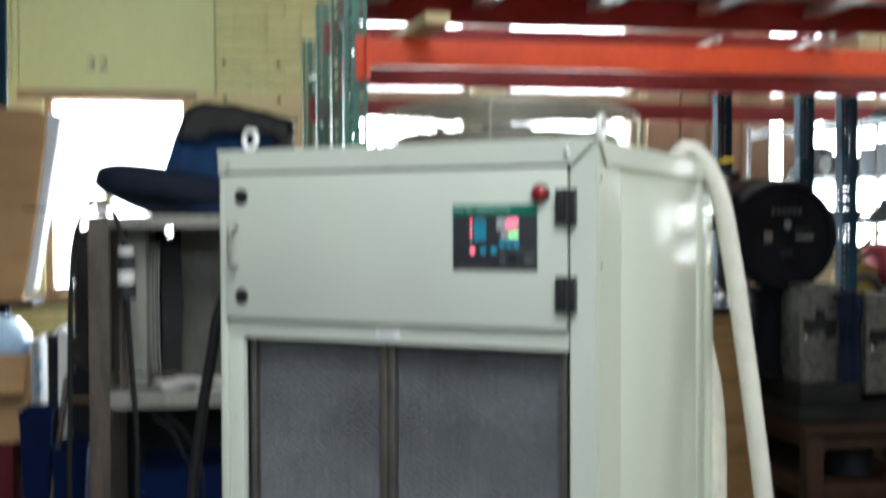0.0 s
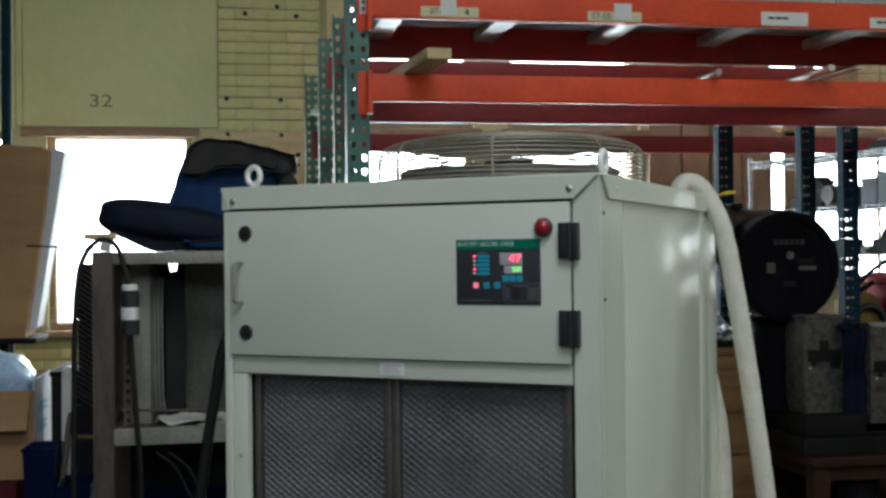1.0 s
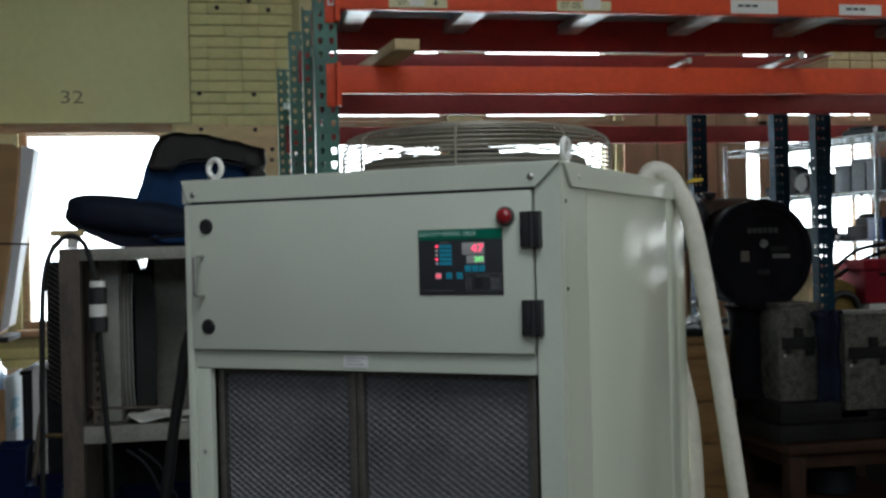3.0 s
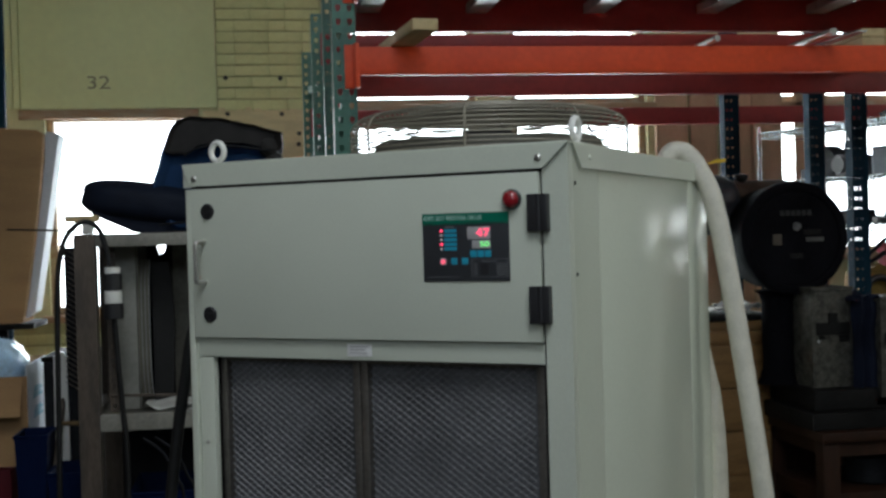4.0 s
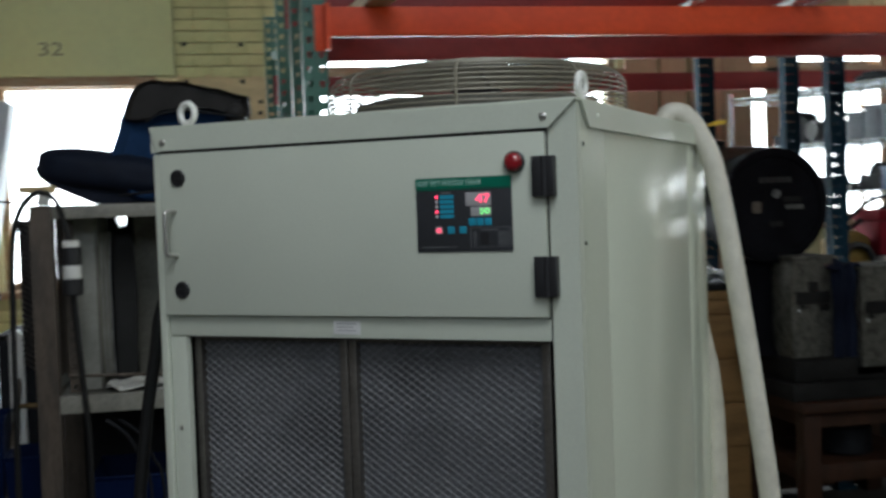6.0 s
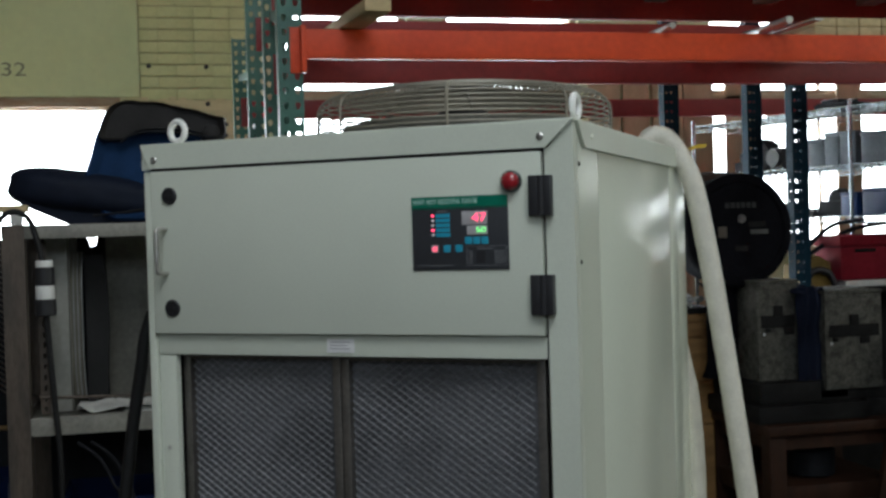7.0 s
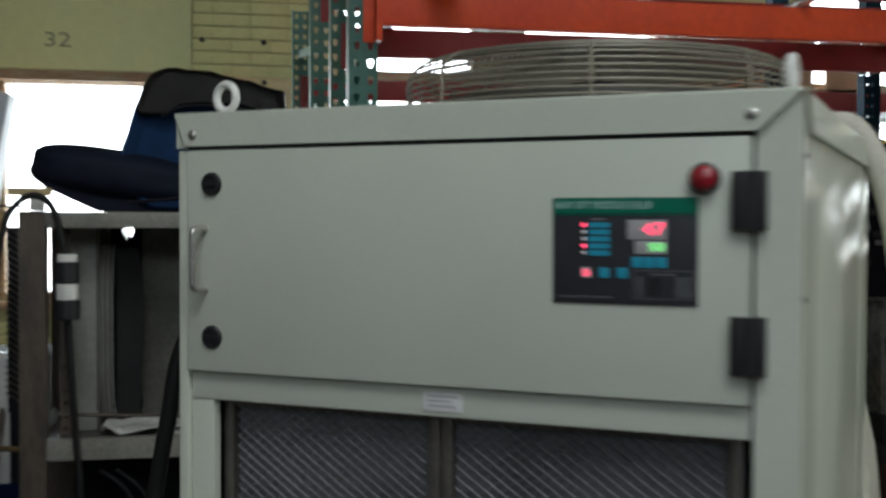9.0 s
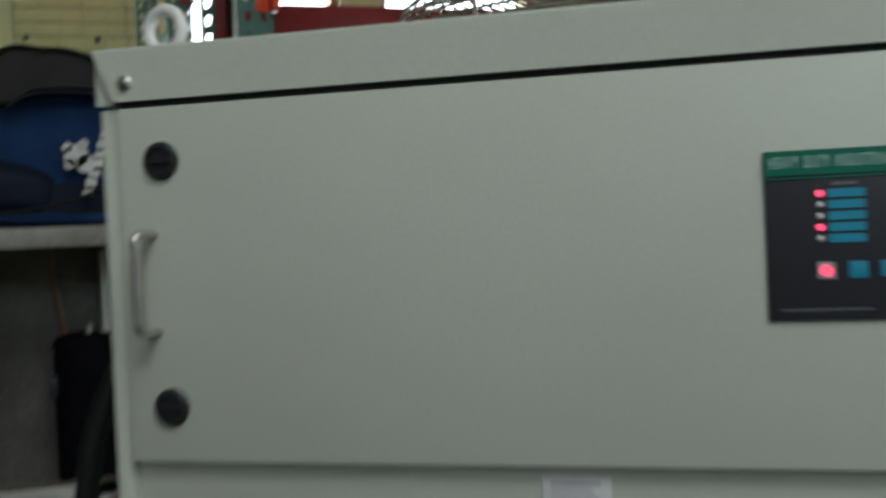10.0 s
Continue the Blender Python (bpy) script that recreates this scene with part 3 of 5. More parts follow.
part("inlet_ring", cone, SHEET, fan, "grey pressed steel inlet ring")
motor = lathe(bmesh.new(), [(0.065, 1.661), (0.07, 1.67), (0.07, 1.73), (0.055, 1.745), (0.0, 1.747)], (FX, FY, 0), "Z", 32)
part("motor", motor, BLACK, fan)
for k in range(5):
    bl = bmesh.new()
    a = 2 * math.pi * k / 5 + 0.4
    rows = []
    for i in range(7):
        r = 0.07 + i * 0.034
        w, tw = 0.05 + 0.022 * i, radians(34 - 2.5 * i)
        row = []
        for s in (-0.5, -0.17, 0.17, 0.5):
            aa = a + s * w / r * math.cos(tw)
            row.append(bl.verts.new((FX + r * math.cos(aa), FY + r * math.sin(aa), 1.70 + s * w * math.sin(tw) * 0.6 + 0.006 * math.cos(s * 3))))
        rows.append(row)
    for p, q in zip(rows, rows[1:]):
        for i in range(3):
            bl.faces.new((p[i], p[i + 1], q[i + 1], q[i]))
    bmesh.ops.solidify(bl, geom=bl.faces[:], thickness=0.003)
    part("blade", bl, BLACK, fan)
profile = [(FR, 1.665 + 0.0105 * i) for i in range(8)] + [(0.326, 1.749), (0.321, 1.759), (0.313, 1.767), (0.302, 1.773), (0.291, 1.777)]
profile += [(0.291 - 0.0115 * i, 1.777 + 0.028 * (1 - ((0.291 - 0.0115 * i) / 0.291) ** 2)) for i in range(1, 20)]
for r, z in profile:
    ring = bmesh.new()
    n = 72 if r > 0.15 else 36
    tube(ring, [(FX + r * math.cos(2 * math.pi * k / n), FY + r * math.sin(2 * math.pi * k / n), z) for k in range(n)], 0.0021, 6, closed=True)
    part("guard_ring", ring, WIRE, fan)
for k in range(8):
    a = radians(-75 + 45 * k)
    rib = bmesh.new()
    tube(rib, [(FX + (r + 0.003) * math.cos(a), FY + (r + 0.003) * math.sin(a), z - 0.001) for r, z in [(FR, 1.66), *profile]], 0.003, 6)
    part("guard_rib", rib, WIRE, fan)
part("guard_cap", lathe(bmesh.new(), [(0.075, 1.803), (0.075, 1.806), (0.0, 1.808)], (FX, FY, 0), "Z", 32), WIRE, fan)


def eye_bolt(x, y, turn):
    e = thing("lifting_eye", "white painted lifting eye bolt on the lid", "eye bolt", CAB @ pose(x, y, 1.66, 0, 0, turn), group="lifting eyes")
    ring = bmesh.new()
    tube(ring, [(0.0195 * math.cos(a), 0, 0.031 + 0.0195 * math.sin(a)) for a in [2 * math.pi * k / 32 for k in range(32)]], 0.0062, 12, closed=True)
    part("ring", ring, WHITE, e)
    part("shank", lathe(bmesh.new(), [(0.014, 0), (0.014, 0.004), (0.008, 0.006), (0.0075, 0.012)], (0, 0, 0), "Z", 20), WHITE, e)


eye_bolt(-0.002, 0.1, -10)
eye_bolt(0.802, 0.13, 88)
single("bolt_head", lathe(bmesh.new(), [(0.012, 1.66), (0.012, 1.668), (0.006, 1.67)], (0.05, 0.16, 0), "Z", 6), STEEL, "small hexagon bolt head on the lid", "bolt", CAB)


def hose(pts, r, label):
    """A braided hose with slight ribs and a moulded collar at its upper end."""
    h = thing("braided_hose", label, "hose", CAB, group="white hoses")
    path = smooth_path(pts, 14)
    part("hose_tube", tube(bmesh.new(), path, lambda t: r * (1 + 0.012 * math.sin(t * 900)), 18), HOSE, h)
    part("end_collar", tube(bmesh.new(), path[:6], r * 1.09, 18), HOSE, h)


hose([(0.762, 0.92, 1.64), (0.765, 0.922, 1.672), (0.780, 0.93, 1.690), (0.81, 0.94, 1.683), (0.84, 0.945, 1.64), (0.872, 0.95, 1.56), (0.905, 0.95, 1.378), (0.933, 0.95, 1.184), (0.953, 0.95, 1.033),
                      (0.975, 0.95, 0.855), (1.02, 0.96, 0.45), (1.08, 1.0, 0.06), (1.2, 1.1, 0.032), (1.5, 1.5, 0.032)], 0.0245, "thick white braided hose hanging off the cabinet")
hose([(0.74, 1.12, 1.40), (0.775, 1.105, 1.28), (0.812, 1.095, 1.12), (0.828, 1.095, 1.03), (0.838, 1.095, 0.85), (0.84, 1.095, 0.4), (0.86, 1.1, 0.05), (0.9, 1.3, 0.03)], 0.021, "white hose hanging down behind the cabinet")
clip = bmesh.new()
prism(clip, [(0, 0), (0.03, 0.012), (0.055, 0.012), (0.05, 0.004)], 0, 0.004)
single("cable_tie", clip, TIE, "yellow cable tie end by the hose", "cable tie", CAB @ pose(0.85, 0.955, 1.655))


# ---- pallet racks ----
def perforated(bm, x0, x1, z0, z1, y, columns, pitch, hole, flip=False, along="x"):
    """A flat strip with a ladder of tear-drop holes right through it."""
    rows, w = int((z1 - z0) / pitch), (x1 - x0) / columns

    def put(a, z):
        return bm.verts.new((a, y, z) if along == "x" else (y, a, z))
    for c in range(columns):
        for j in range(rows):
            cx, cz = x0 + (c + 0.5) * w, z0 + (j + 0.5) * pitch
            o = [(cx - w / 2, cz - pitch / 2), (cx, cz - pitch / 2), (cx + w / 2, cz - pitch / 2), (cx + w / 2, cz), (cx + w / 2, cz + pitch / 2), (cx, cz + pitch / 2), (cx - w / 2, cz + pitch / 2), (cx - w / 2, cz)]
            h = [(-0.45, -0.9), (0, -1.25), (0.45, -0.9), (0.8, 0.1), (0.75, 0.75), (0, 1.0), (-0.75, 0.75), (-0.8, 0.1)]
            a = [put(*p) for p in o]
            b = [put(cx + hole * p, cz + hole * q) for p, q in h]
            for k in range(8):
                bm.faces.new((a[k], a[(k + 1) % 8], b[(k + 1) % 8], b[k]))
    top = z0 + rows * pitch
    if z1 - top > 1e-4:
        bm.faces.new((put(x0, top), put(x1, top), put(x1, z1), put(x0, z1)))
    return bm


def rack_column(name, x, y, height, paint, parent, deep, width=0.083, solid=0.0, hole=0.0115):
    """One perforated channel post; deep is the way its sides point."""
    bm = bmesh.new()
    perforated(bm, x, x + width - solid, 0.02, height, y, 2, 0.0508, hole)
    if solid:
        bm.faces.new([bm.verts.new(p) for p in ((x + width - solid, y, 0.02), (x + width, y, 0.02), (x + width, y, height), (x + width - solid, y, height))])
    d = 0.07 * deep
    for sx in (x, x + width):
        perforated(bm, min(y, y + d), max(y, y + d), 0.02, height, sx, 1, 0.0508, 0.009, along="y") if not solid else perforated(bm, min(y, y + d), max(y, y + d), 0.02, height, sx, 1, 0.0508, 0.005, along="y")
    bmesh.ops.remove_doubles(bm, verts=bm.verts[:], dist=0.0002)
    bmesh.ops.solidify(bm, geom=bm.faces[:], thickness=0.0025)
    box(bm, x - 0.01, x + width + 0.01, y - 0.02, y + 0.1 * (1 if deep > 0 else -1) + 0.0, 0, 0.02) if deep > 0 else box(bm, x - 0.01, x + width + 0.01, y - 0.1, y + 0.02, 0, 0.02)
    return part(name, bm, paint, parent)


def rack_frame(rack, x, y0, y1, height, paint, braces=((0.3, 1.0), (1.0, 1.7), (2.0, 1.72), (2.22, 2.34))):
    rack_column("front_column", x, y0, height, paint, rack, 1)
    rack_column("rear_column", x, y1, height, paint, rack, -1)
    for a, b in braces:
        if max(a, b) < height:
            br = bmesh.new()
            mid = Matrix.Translation((x + 0.04, y0 + 0.05, a)) @ (Vector((0, y1 - y0 - 0.1, b - a))).to_track_quat("Z", "Y").to_matrix().to_4x4()
            box(br, -0.014, 0.014, -0.019, 0.019, 0, math.hypot(y1 - y0 - 0.1, b - a), bevel=0.002)
            bmesh.ops.transform(br, matrix=mid, verts=br.verts[:])
            part("brace", br, paint, rack)


def rack_beam(rack, x0, x1, y, z0, z1, paint, label, front=-1):
    """A step beam with its end connectors hooked on the columns; front is the side that it shows."""
    y0, y1 = (y - 0.045, y) if front < 0 else (y, y + 0.045)
    beam = part("beam", B(x0, x1, y0, y1, z0, z1, bevel=0.004), paint, rack, label)
    for x, s in ((x0, 1), (x1, -1)):
        c = bmesh.new()
        box(c, min(x - 0.012 * s, x + 0.006 * s), max(x - 0.012 * s, x + 0.006 * s), y0 - 0.003, y1 + 0.012, z0 - 0.045, z1 + 0.012, bevel=0.002)
        yp = y0 + 0.0405 if front < 0 else y0 - 0.003
        box(c, min(x - 0.045 * s, x), max(x - 0.045 * s, x), yp, yp + 0.006, z0 - 0.045, z1 + 0.012, bevel=0.001)
        for k in range(3):
            rod(c, (x - 0.022 * s, yp + 0.002, z0 - 0.02 + k * 0.0508), (x - 0.022 * s, yp - 0.004, z0 - 0.02 + k * 0.0508), 0.006, 10)
        part("connector", c, paint, beam)


R1F, R1R = 1.745, 2.36
X0, X1 = 0.512, 5.46
rack = thing("pallet_rack", "green and orange steel pallet rack loaded with goods", "pallet rack", group="pallet racks")
rack_two = thing("pallet_rack", "green and dark red steel pallet rack behind the loaded one", "pallet rack", group="pallet racks")
rack_frame(rack, 0.427, R1F, R1R, 2.52, RACKGREEN)
rack_frame(rack, 5.46, R1F, R1R, 2.52, RACKGREEN)
rack_frame(rack_two, 0.418, 3.05, 4.2, 2.56, RACKGREEN)
rack_frame(rack_two, 6.3, 3.05, 4.2, 2.56, RACKGREEN)
for z in (2.082, 2.392):
    rack_beam(rack, X0, X1, R1F, z, z + 0.101, ORANGE, "bright orange step beam", -1)
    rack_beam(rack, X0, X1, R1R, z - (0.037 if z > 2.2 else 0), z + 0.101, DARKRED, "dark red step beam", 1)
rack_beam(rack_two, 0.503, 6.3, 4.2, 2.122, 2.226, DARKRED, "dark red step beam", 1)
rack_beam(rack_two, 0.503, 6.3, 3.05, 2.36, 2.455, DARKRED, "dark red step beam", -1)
for x in (0.62, 1.08, 1.59, 2.10, 2.61, 3.12, 3.63, 4.14, 4.65, 5.16):
    bm = bmesh.new()
    box(bm, x - 0.045, x + 0.045, R1F + 0.002, R1R - 0.002, 2.43, 2.47, bevel=0.003)
    single("deck_bar", bm, GALV, "galvanised cross bar between the rack beams", "rack bar", group="rack deck bars")
DECK = mat("grey_steel_deck", (0.42, 0.41, 0.40), 0.55, 0.2, vary=0.12, size=5, fine=60)
for i in range(8):
    part("deck_panel", B(X0 + 0.01 + i * 0.618, X0 + 0.622 + i * 0.618, R1F - 0.04, R1R + 0.04, 2.494, 2.512, bevel=0.002), DECK, rack)
single("shelf_strip", B(0.53, 3.2, R1F + 0.004, R1F + 0.05, 2.415, 2.428, bevel=0.001), GALV, "galvanised angle strip under the deck", "rack strip")


def shelf_label(x0, x1, z0, z1, paper, text=""):
    s = thing("shelf_label", "paper label stuck on the orange beam" + (" reading " + text if text else ", print illegible"), "label", group="shelf labels")
    y = R1F - 0.0455
    part("paper", B(x0, x1, y - 0.0012, y, z0, z1), paper, s)
    if text:
        lettering("writing", text, 0.034, INK, s, upright_stand(x0 + 0.055, (z0 + z1) / 2, y - 0.0016))
    else:
        ink = bmesh.new()
        for k in range(3):
            box(ink, x0 + 0.03 + k * 0.03, x0 + 0.054 + k * 0.03, y - 0.0018, y - 0.0012, (z0 + z1) / 2 - 0.002, (z0 + z1) / 2 + 0.008)
        part("print_bars", ink, INK, s)
    return s


s1 = shelf_label(0.70, 0.92, 2.398, 2.436, STICKER, "07-")
part("patch", B(0.775, 0.835, R1F - 0.0485, R1F - 0.0468, 2.405, 2.472), WHITELABEL, s1)
ar = bmesh.new()
prism(ar, [(0.872, 2.43), (0.872, 2.418), (0.864, 2.418), (0.876, 2.405), (0.888, 2.418), (0.88, 2.418), (0.88, 2.43)], R1F - 0.0473, R1F - 0.0467)
part("arrow", ar, INK, s1)
s2 = shelf_label(1.345, 1.56, 2.396, 2.434, STICKER, "07-05")
part("patch", B(1.45, 1.52, R1F - 0.0485, R1F - 0.0468, 2.403, 2.466), WHITELABEL, s2)
shelf_label(2.052, 2.25, 2.396, 2.45, WHITELABEL)
shelf_label(2.515, 2.70, 2.396, 2.438, WHITELABEL)
s5 = thing("shelf_label", "white upright label on the beam connector", "label", group="shelf labels")
part("paper", B(0.476, 0.505, R1F - 0.0075, R1F - 0.0065, 2.41, 2.50), WHITELABEL, s5)
ink = bmesh.new()
for k in range(3):
    box(ink, 0.484, 0.497, R1F - 0.0082, R1F - 0.0075, 2.42 + k * 0.026, 2.436 + k * 0.026)
part("print_bars", ink, INK, s5)
# goods on the lower beams
plank = B(-0.044, 0.044, 0.0, 1.02, 0.0, 0.038, bevel=0.003)
single("wood_plank", plank, PINE, "pale sawn timber plank lying across the rack beams", "plank", pose(0.712, 1.38, 2.186, 0, 0, 6))
for i, (x, y0, z, r) in enumerate(((1.84, 1.62, 2.197, 0.012), (2.24, 1.50, 2.2, 0.014))):
    pb = bmesh.new()
    rod(pb, (x, y0, z), (x + 0.02, 2.4, z), r, 16)
    single("steel_pipe", pb, STEEL, "grey steel pipe lying across the rack beams", "pipe")
single("steel_strip", B(2.29, 2.325, 1.42, 2.4, 2.186, 2.192), GALV, "thin galvanised strip lying across the rack beams", "metal strip")
for i in range(4):
    for j in range(2):
        bx = B(2.47 + i * 0.098, 2.563 + i * 0.098, 1.715, 2.395, 2.185 + j * 0.034, 2.217 + j * 0.034, bevel=0.003)
        single("wood_block", bx, PINE, "short pale timber block stacked on the rack", "timber", group="stacked timber blocks")
for i, (x0, x1, y0, h) in enumerate(((1.95, 2.42, 1.78, 0.3), (2.46, 2.95, 1.8, 0.26))):
    single("cardboard_box", B(x0, x1, y0, y0 + 0.45, 2.514, 2.514 + h, bevel=0.004), CARD, "closed brown cardboard box on the rack deck", "box", group="boxes on the rack")

# ---- condensing unit on a steel cart, with a seat on top ----
cart = thing("equipment_cart", "grey steel frame with an old condensing unit inside", "cart")
CU, CV = -0.468, 1.526
for x in (CU, 0.42):
    for y in (CV, 2.13):
        pb = bmesh.new()
        prism(pb, [(x, y), (x + 0.068, y), (x + 0.068, y + 0.068), (x, y + 0.068)], 0.0, 1.534, "z")
        part("post", pb, CARTSTEEL, cart)
for z0, z1 in ((1.490, 1.532), (0.872, 0.928), (0.1, 0.15)):
    for y in (CV + 0.004, 2.16):
        part("rail", B(CU + 0.068, 0.42, y, y + 0.04, z0, z1, bevel=0.002), RAILPAINT, cart, "grey steel channel rail")
    for x in (CU + 0.01, 0.44):
        part("rail", B(x, x + 0.04, CV + 0.068, 2.13, z0, z1, bevel=0.002), CARTSTEEL, cart)
part("top_plate", B(CU + 0.04, 0.46, CV + 0.046, 2.16, 1.520, 1.533), CARTSTEEL, cart)
# added near-black sheet, blocks window light and keeps the space below dark
part("added_dark_sheet", B(CU + 0.05, 0.45, 2.135, 2.141, 0.15, 0.9), SHADOWGREY, cart)
part("tray", B(CU + 0.05, 0.45, CV + 0.046, 2.16, 0.90, 0.912), SHEET, cart)
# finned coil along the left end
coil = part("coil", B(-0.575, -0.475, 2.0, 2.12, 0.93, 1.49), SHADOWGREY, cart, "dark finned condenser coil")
for i in range(26):
    z = 0.93 + i * 0.02
    fin = bmesh.new()
    prism(fin, [(-0.578, z + 0.06), (-0.476, z - 0.01), (-0.476, z - 0.007), (-0.578, z + 0.063)], 1.985, 2.0)
    part("fin", fin, CARTSTEEL, coil)
part("divider", B(-0.290, -0.284, 1.74, 2.1, 0.915, 1.50), SHEET, cart)
part("inner_panel", B(-0.362, -0.292, 1.74, 1.746, 0.915, 1.50, bevel=0.001), mat("pale_grey_sheet", (0.27, 0.27, 0.245), 0.5, 0.1, vary=0.12, size=5, fine=50), cart, "plain grey sheet metal panel")
part("back_sheet", B(-0.178, 0.44, 1.93, 1.936, 0.915, 1.49), SHEET, cart, "dull grey back sheet")
# added dark sheet blocks the window behind; its notch leaves a bright spot
part("rear_light_block", prism(bmesh.new(), [(-0.405, 0.915), (0.44, 0.915), (0.44, 1.49), (-0.214, 1.49), (-0.217, 1.47), (-0.223, 1.455), (-0.228, 1.472), (-0.235, 1.45), (-0.242, 1.468), (-0.25, 1.49), (-0.405, 1.49)], 2.108, 2.114), SHADOWGREY, cart, "added dark sheet, notched at its top to let a bright spot through")
# wires added across the notch to break up the bright spot
for k in range(5):
    part("wire", tube(bmesh.new(), smooth_path([(-0.255 + 0.009 * k, 2.10, 1.40), (-0.25 + 0.006 * k, 2.09, 1.45), (-0.243 + 0.005 * k, 2.10, 1.495)], 4), 0.002, 6), RUBBER, cart)
part("rear_flange", B(-0.44, -0.405, 2.06, 2.1, 0.915, 1.49), CARTSTEEL, cart)
hole_strip = bmesh.new()
perforated(hole_strip, -0.374, -0.344, 0.93, 1.48, 1.60, 1, 0.034, 0.008)
bmesh.ops.remove_doubles(hole_strip, verts=hole_strip.verts[:], dist=0.0002)
bmesh.ops.solidify(hole_strip, geom=hole_strip.faces[:], thickness=0.002)
part("slotted_strip", hole_strip, CARTSTEEL, cart)
housing = bmesh.new()
prism(housing, [(-0.240, 0.918), (-0.180, 0.918), (-0.172, 1.05), (-0.166, 1.2), (-0.172, 1.38), (-0.184, 1.43), (-0.240, 1.43)], 1.78, 1.84)
part("fan_housing", housing, GAP, cart, "black curved fan housing")
for k in range(6):
    x = -0.279 + 0.0065 * k
    part("guard_wire", tube(bmesh.new(), smooth_path([(x, 1.79, 0.95), (x - 0.003, 1.755, 1.05), (x - 0.004, 1.75, 1.22), (x - 0.003, 1.755, 1.36), (x, 1.79, 1.44)], 6), 0.0018, 8), GALV if k % 2 else WIRE, cart)
cb = lathe(bmesh.new(), [(0.072, 0.915), (0.076, 0.93), (0.076, 1.235), (0.073, 1.25), (0.078, 1.252), (0.078, 1.262), (0.066, 1.278), (0.03, 1.288), (0.0, 1.29)], (0.045, 1.82, 0), "Z", 32)
comp = part("compressor", cb, SCALEBLK, cart, "shiny black compressor cylinder")
part("terminal_box", B(-0.045, -0.02, 1.79, 1.85, 1.14, 1.19, bevel=0.004), BLACK, comp)
part("terminal", rod(bmesh.new(), (0.05, 1.79, 1.28), (0.05, 1.79, 1.305), 0.008, 10), STEEL, comp)
for pts in ([(0.0, 1.86, 1.28), (-0.012, 1.86, 1.34), (-0.025, 1.86, 1.42), (-0.03, 1.86, 1.50)], [(-0.38, 1.60, 0.985), (-0.1, 1.6, 0.975), (0.2, 1.6, 0.98)]):
    part("pipe", tube(bmesh.new(), smooth_path(pts, 6), 0.005, 10), COPPER if pts[0][2] > 1 else CARTSTEEL, cart)
part("vent_plate", B(0.085, 0.10, 1.84, 1.95, 1.25, 1.48), WHITE, cart)


def crumpled(name, x0, x1, y0, y1, z, h, material, label, category, seed, n=16):
    """A loose crumpled sheet with many folds."""
    bm = bmesh.new()
    bmesh.ops.create_grid(bm, x_segments=n, y_segments=n, size=0.5)
    for v in bm.verts:
        f = noise.noise(Vector((v.co.x * 4.1 + seed, v.co.y * 3.3, seed))) + 0.5 * noise.noise(Vector((v.co.x * 11, v.co.y * 9 + seed, 2.0)))
        edge = 1 - max(abs(v.co.x), abs(v.co.y)) * 0.5
        v.co = Vector((x0 + (v.co.x + 0.5 + 0.05 * f) * (x1 - x0), y0 + (v.co.y + 0.5) * (y1 - y0), z + h * (0.5 + 0.5 * f) * edge))
    bmesh.ops.solidify(bm, geom=bm.faces[:], thickness=0.002)
    return single(name, bm, material, label, category)


crumpled("paper_sheet", -0.27, 0.05, 1.60, 1.80, 0.914, 0.06, PAPER, "crumpled white paper lying on the cart tray", "paper", 3.0)
crumpled("paper_sheet", -0.12, 0.08, 1.58, 1.68, 0.914, 0.03, PAPER, "crumpled white paper lying on the cart tray", "paper", 8.0)
crumpled("oily_rag", 0.02, 0.2, 1.56, 1.66, 0.914, 0.03, mat("brown_rag", (0.12, 0.07, 0.05), 0.9, vary=0.2), "brown oily rag on the cart tray", "rag", 5.0)


def pillow(bm, x0, x1, y0, y1, z0, z1, power=3.2, seg=20):
    """A cushion: a box with very soft edges."""
    start = len(bm.verts)
    vs = bmesh.ops.create_uvsphere(bm, u_segments=seg * 2, v_segments=seg, radius=1.0)["verts"]
    for v in vs:
        c = v.co
        k = (abs(c.x) ** power + abs(c.y) ** power + abs(c.z) ** power) ** (-1 / power)
        c *= k
        w = 1 + 0.03 * noise.noise(Vector((c.x * 2.2 + x0, c.y * 2.2, c.z * 2.2 + z1)))
        v.co = Vector(((x0 + x1) / 2 + c.x * w * (x1 - x0) / 2, (y0 + y1) / 2 + c.y * w * (y1 - y0) / 2, (z0 + z1) / 2 + c.z * w * (z1 - z0) / 2))
    return vs


seat = thing("vehicle_seat", "black and dark blue vehicle seat lying on the steel frame", "seat")
cu = bmesh.new()
vs = pillow(cu, -0.30, 0.20, -0.23, 0.23, -0.075, 0.075, 3.4)
bmesh.ops.rotate(cu, verts=vs, cent=(0, 0, 0), matrix=Matrix.Rotation(radians(8), 3, "Y"))
bmesh.ops.translate(cu, verts=vs, vec=(-0.178, 1.86, 1.63))
part("seat_cushion", cu, VINYL, seat, "black vinyl seat cushion")
bk = bmesh.new()
prof = [(-0.20, 1.57), (-0.255, 1.66), (-0.25, 1.71), (-0.225, 1.78), (-0.20, 1.86), (-0.15, 1.93), (-0.10, 1.95), (0.0, 1.945), (0.10, 1.925), (0.205, 1.90), (0.215, 1.86), (0.20, 1.80), (0.21, 1.62), (0.19, 1.535), (-0.12, 1.535)]
prof = [(0.185 + (a - 0.185) * 0.942, 1.492 + (b - 1.492) * 0.942) for a, b in prof]
prof = [(p.x, max(1.536, p.z)) for p in smooth_path([(a, 0, b) for a, b in prof], 4, closed=True)]
rows = []
